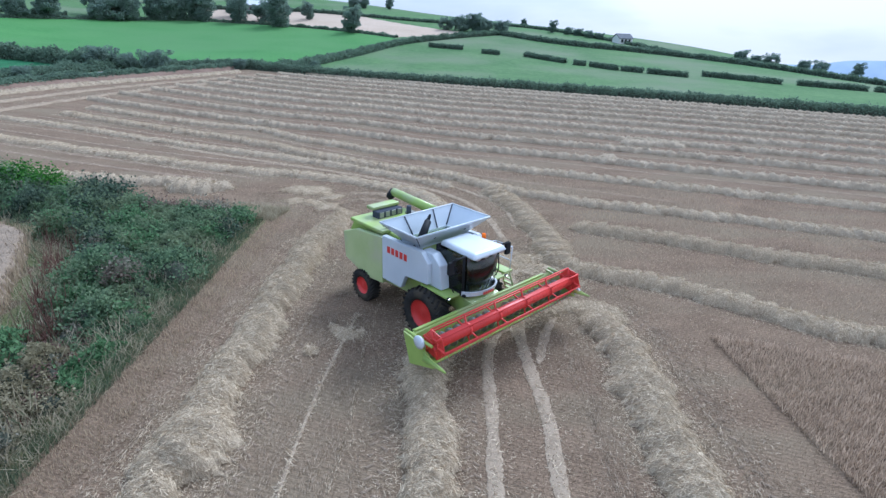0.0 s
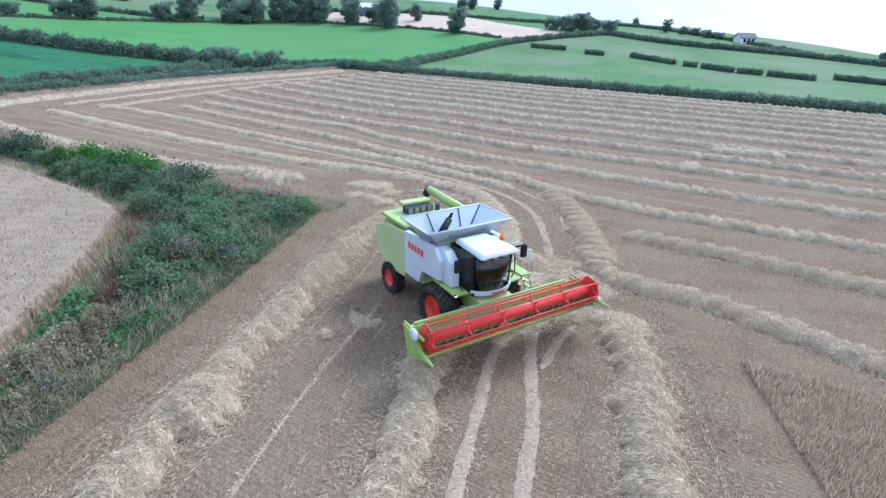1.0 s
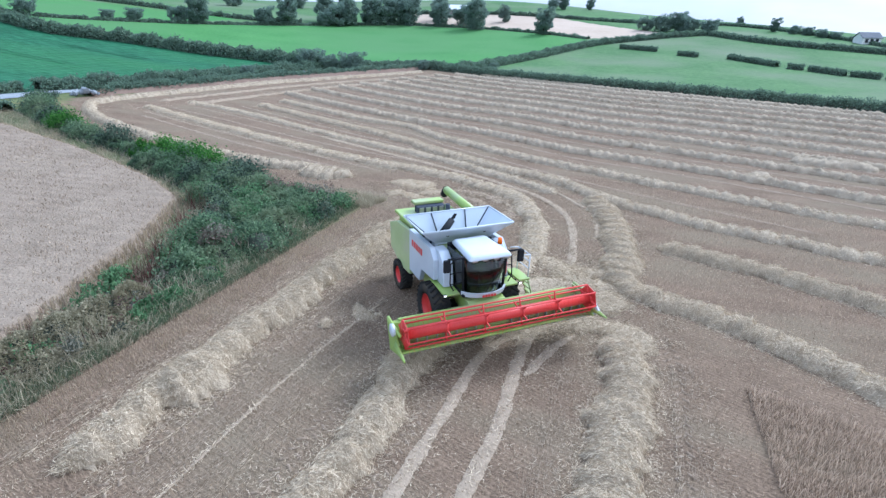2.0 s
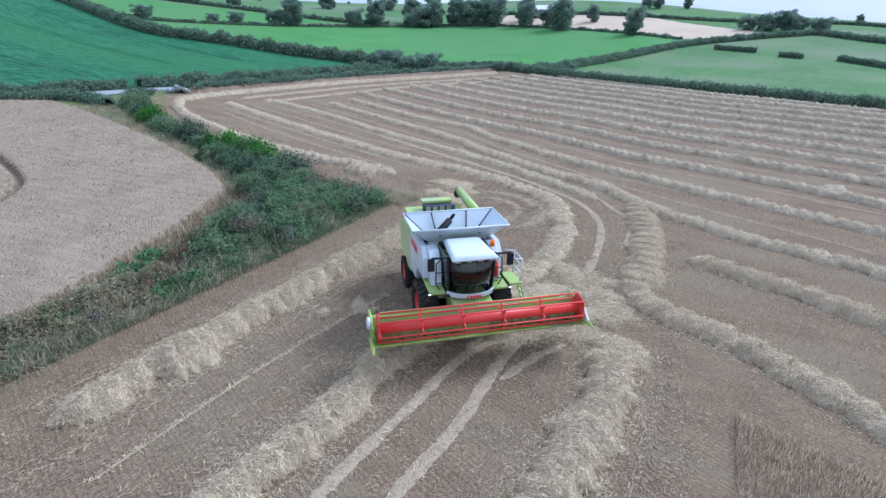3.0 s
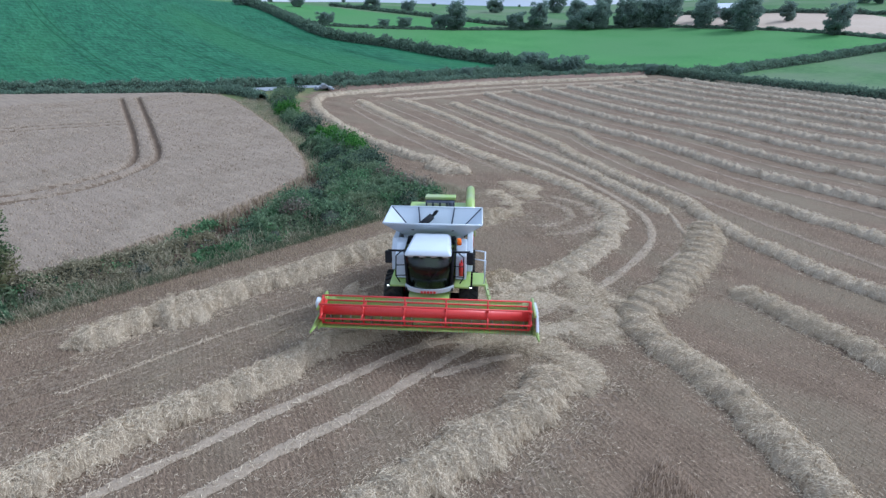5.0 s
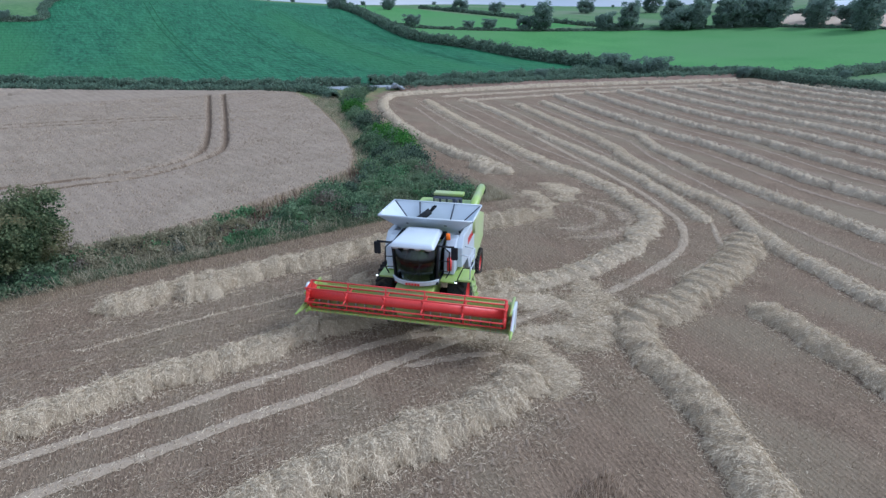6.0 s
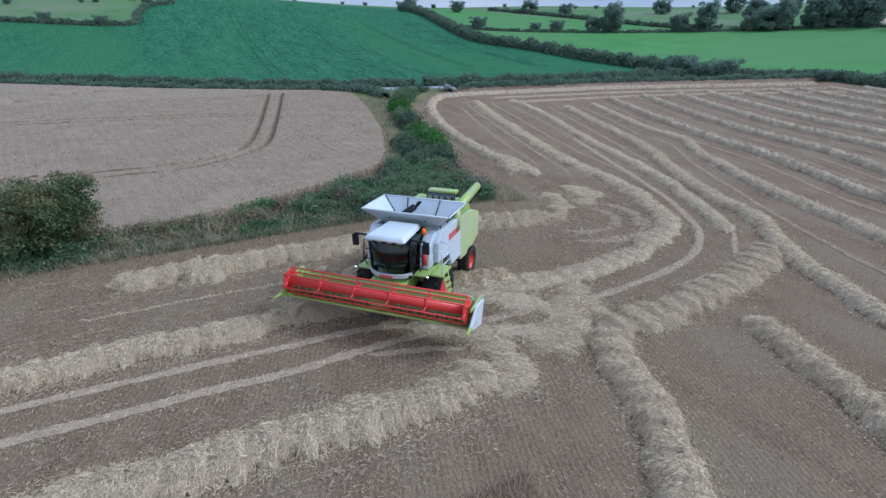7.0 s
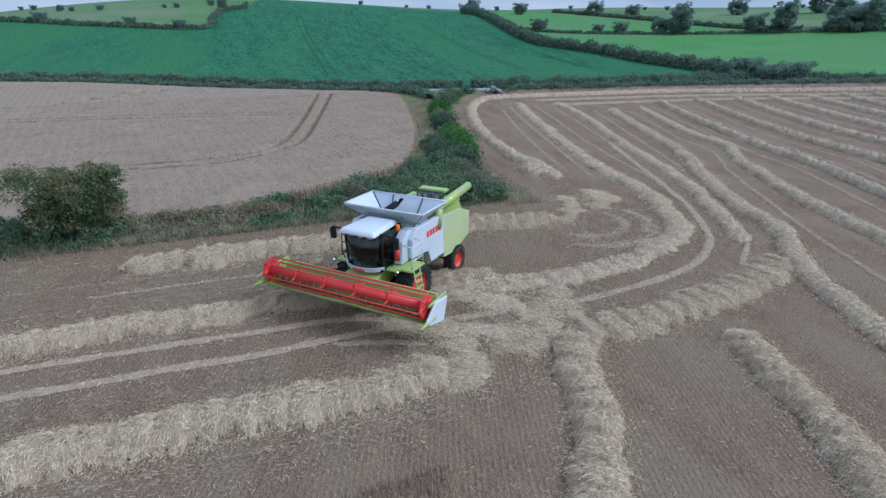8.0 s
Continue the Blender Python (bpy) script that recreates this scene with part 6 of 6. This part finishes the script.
    for s in (-1, 1):
        part("feeder_handle", block(bmesh.new(), s * 0.33, 0.98, 1.64, 0.22, 0.09, 0.05, 0.015), M_BLACK, feed)
        bm = bmesh.new()
        tube(bm, (s * 0.8, 0.1, 0.8), (s * 0.8, 1.55, 0.75), 0.06, None, 8)
        part("lift_ram", bm, M_STEEL, feed)

    # cutting header
    head = group_part("header", root, "wide lime green cutting header carrying a red reel")
    z, hw = 0.0, 3.6
    bm = prism(bmesh.new(), [(1.5, 0.42 + z), (1.45, 1.16 + z), (1.53, 1.24 + z), (1.6, 1.16 + z), (1.62, 0.5 + z), (1.95, 0.38 + z), (2.38, 0.34 + z), (2.38, 0.3 + z), (1.9, 0.3 + z)], -hw, hw, 0)
    part("trough", bm, M_LIME, head, "lime green trough and back wall")
    part("top_rail", block(bmesh.new(), 0, 1.5, 1.24 + z, 2 * hw - 0.6, 0.16, 0.08, 0.03), M_LIME, head)
    bm = bmesh.new()
    tube(bm, (-hw + 0.1, 1.98, 0.72 + z), (hw - 0.1, 1.98, 0.72 + z), 0.2, None, 16)
    part("intake_auger", bm, M_FLUTE, head, "green intake auger across the trough")
    for s in (-1, 1):
        for k in range(9):
            x = s * (0.5 + 0.35 * k)
            part("auger_flight", lathe(bmesh.new(), [(-0.012, 0.2), (-0.012, 0.31), (0.012, 0.31), (0.012, 0.2)], 16, x, 1.98, 0.72 + z), M_STEEL, head)
    bm = bmesh.new()
    for k in range(96):
        x = -hw + 0.04 + k * (2 * hw - 0.08) / 95
        tube(bm, (x, 2.36, 0.32 + z), (x, 2.5, 0.31 + z), 0.018, 0.004, 4)
    part("knife", bm, M_STEEL, head, "row of steel knife fingers")
    for s in (-1, 1):
        bm = prism(bmesh.new(), [(1.45, 0.3 + z), (1.45, 1.35 + z), (2.0, 1.1 + z), (2.45, 0.7 + z), (2.6, 0.3 + z)], s * hw, s * (hw + 0.06), 0.012)
        part("end_plate", bm, M_LIME, head)
        bm = bmesh.new()
        tube(bm, (s * (hw + 0.06), 2.3, 0.6 + z), (s * (hw + 0.12), 3.2, 0.32 + z), 0.12, 0.03, 8)
        tube(bm, (s * (hw + 0.08), 2.3, 0.78 + z), (s * (hw + 0.12), 3.1, 0.36 + z), 0.04, 0.02, 6)
        part("crop_divider", bm, M_LIME, head, "pointed lime green crop divider")
    bm = lathe(bmesh.new(), [(0, 0.01), (0.0, 0.2), (0.08, 0.22), (0.12, 0.12), (0.13, 0.01)], 18, hw + 0.08, 2.25, 1.12 + z)
    part("drive_cover", bm, M_WHITE, head, "round white drive cover")
    part("drive_shield", prism(bmesh.new(), [(1.6, 0.4 + z), (1.6, 1.3 + z), (2.4, 1.15 + z), (2.85, 0.5 + z), (2.6, 0.35 + z)], -hw - 0.16, -hw - 0.065, 0.03), M_WHITE, head, "pale shield over the end drive")
    # reel
    reel = group_part("reel", root, "red six-bar pick-up reel")
    ry, rz, rr, rw = 2.6, 1.0 + z, 0.47, 3.46
    bm = bmesh.new()
    tube(bm, (-rw, ry, rz), (rw, ry, rz), 0.185, None, 20)
    part("reel_tube", bm, M_RED, reel, "thick red reel tube")
    tine = None
    for k in range(6):
        a = math.pi / 6 + k * math.pi / 3
        y, zz = ry + math.cos(a) * rr, rz + math.sin(a) * rr
        bm = bmesh.new()
        tube(bm, (-rw, y, zz), (rw, y, zz), 0.028, None, 8)
        part("tine_bar", bm, M_RED, reel)
        for j in range(40):
            x = -rw + 0.1 + j * (2 * rw - 0.2) / 39
            if tine is None:
                tine = part("tine", tube(bmesh.new(), (0, 0, 0), (0, 0.04, -0.2), 0.005, 0.003, 4), M_RED, reel)
                one = tine
            else:
                one = new("tine", tine.data)
                one.parent = reel
            one.matrix_basis = pose(x, y, zz)
    for j in range(6):
        x = -rw + j * 2 * rw / 5
        end = j in (0, 5)
        hub = lathe(bmesh.new(), [(-0.04, 0.17), (-0.04, 0.22), (0.04, 0.22), (0.04, 0.17)], 16, x, ry, rz)
        part("reel_hub", hub, M_RED, reel)
        for k in range(6):
            bm = bmesh.new()
            a = math.pi / 6 + k * math.pi / 3
            tube(bm, (x, ry, rz), (x, ry + math.cos(a) * rr, rz + math.sin(a) * rr), 0.03 if not end else 0.05, None, 6)
            if end:
                a2 = a + math.pi / 3
                slab(bm, [(x, ry, rz), (x, ry + math.cos(a) * rr, rz + math.sin(a) * rr), (x, ry + math.cos(a2) * rr, rz + math.sin(a2) * rr), (x, ry + 0.02, rz + 0.02)], 0.02)
            part("reel_end_plate" if end else "reel_spoke", bm, M_RED, reel)
    for s in (-1, 1):
        bm = bmesh.new()
        tube(bm, (s * (hw + 0.03), 1.55, 1.4 + z), (s * (hw + 0.03), ry + 0.1, rz), 0.05, None, 8)
        part("reel_arm", bm, M_LIME, reel)
    # the feeder house is raised on its pivot and carries header and reel up with it
    turn = Matrix.Translation((0, 0.25, 1.5)) @ Matrix.Rotation(radians(LIFT), 4, "X") @ Matrix.Translation((0, -0.25, -1.5))
    for ob in (feed, head, reel):
        ob.matrix_basis = turn
    return root


LIFT = 18.0
combine = build_combine()
combine.matrix_basis = pose(0.5, 17.76, float(land(0.5, 17.76)) - 0.02, 0, 0, 44 + 180)


# ---- tyre marks ----
def tyre_marks(path, width, seed):
    """Rows of pressed earth ridges left by deep treads."""
    r, d, t = spaced(path, 0.2)
    side = np.c_[d[:, 1], -d[:, 0]]
    verts = []
    for i in range(len(r)):
        s = 1 if i % 2 else -1
        c = r[i] + side[i] * s * width * 0.25
        a, b = d[i] * 0.8 + side[i] * s * 0.6, side[i] * 0.8 - d[i] * s * 0.6
        for u, w in ((-1, -1), (1, -1), (1, 1), (-1, 1)):
            q = c + b * u * width * 0.22 + a * w * 0.04
            verts.append((q[0], q[1], float(land(q[0], q[1])) + 0.015))
        p = c
        for u, w in ((-0.9, -0.4), (0.9, -0.4), (0.9, 0.4), (-0.9, 0.4)):
            q = c + b * u * width * 0.22 + a * w * 0.03
            verts.append((q[0], q[1], float(land(q[0], q[1])) + 0.035))
    n = len(r)
    base = np.arange(n)[:, None, None] * 8
    quads = np.array([(4, 5, 6, 7), (0, 1, 5, 4), (1, 2, 6, 5), (2, 3, 7, 6), (3, 0, 4, 7)])[None]
    stuff("tyre_marks", mesh_of("tyre_marks", verts, (base + quads).reshape(-1, 4), [M_TREAD]), "line of tyre tread marks pressed in dusty soil", "tyre marks")


tyre_marks([(-1.6, -4), (-1.5, 8), (-1.5, 16), (-1.3, 20)], 0.6, 1)
tyre_marks([(-5.1, -4), (-5.0, 8), (-4.9, 18), (-4.9, 26)], 0.6, 2)
tyre_marks([(1.0, 2), (0.95, 10), (1.0, 17)], 0.45, 3)
tyre_marks([(8.1, 2), (8.2, 10), (8.1, 17), (7.6, 19.5)], 0.6, 4)
tyre_marks([(-3.5, 20), (-3.2, 24), (-3.3, 28), (-4.4, 31)], 0.6, 5)
tyre_marks([(-1.2, 22.5), (-1.0, 26), (-1.6, 30)], 0.6, 6)
for rad, a0, a1, k in ((2.2, -80, 120, 7), (3.2, -60, 100, 8), (4.0, -85, 60, 9), (1.3, 0, 200, 10)):
    tyre_marks([(-5.3 + rad * math.cos(radians(a)), 31.0 + rad * math.sin(radians(a))) for a in np.linspace(a0, a1, 8)], 0.5, k)
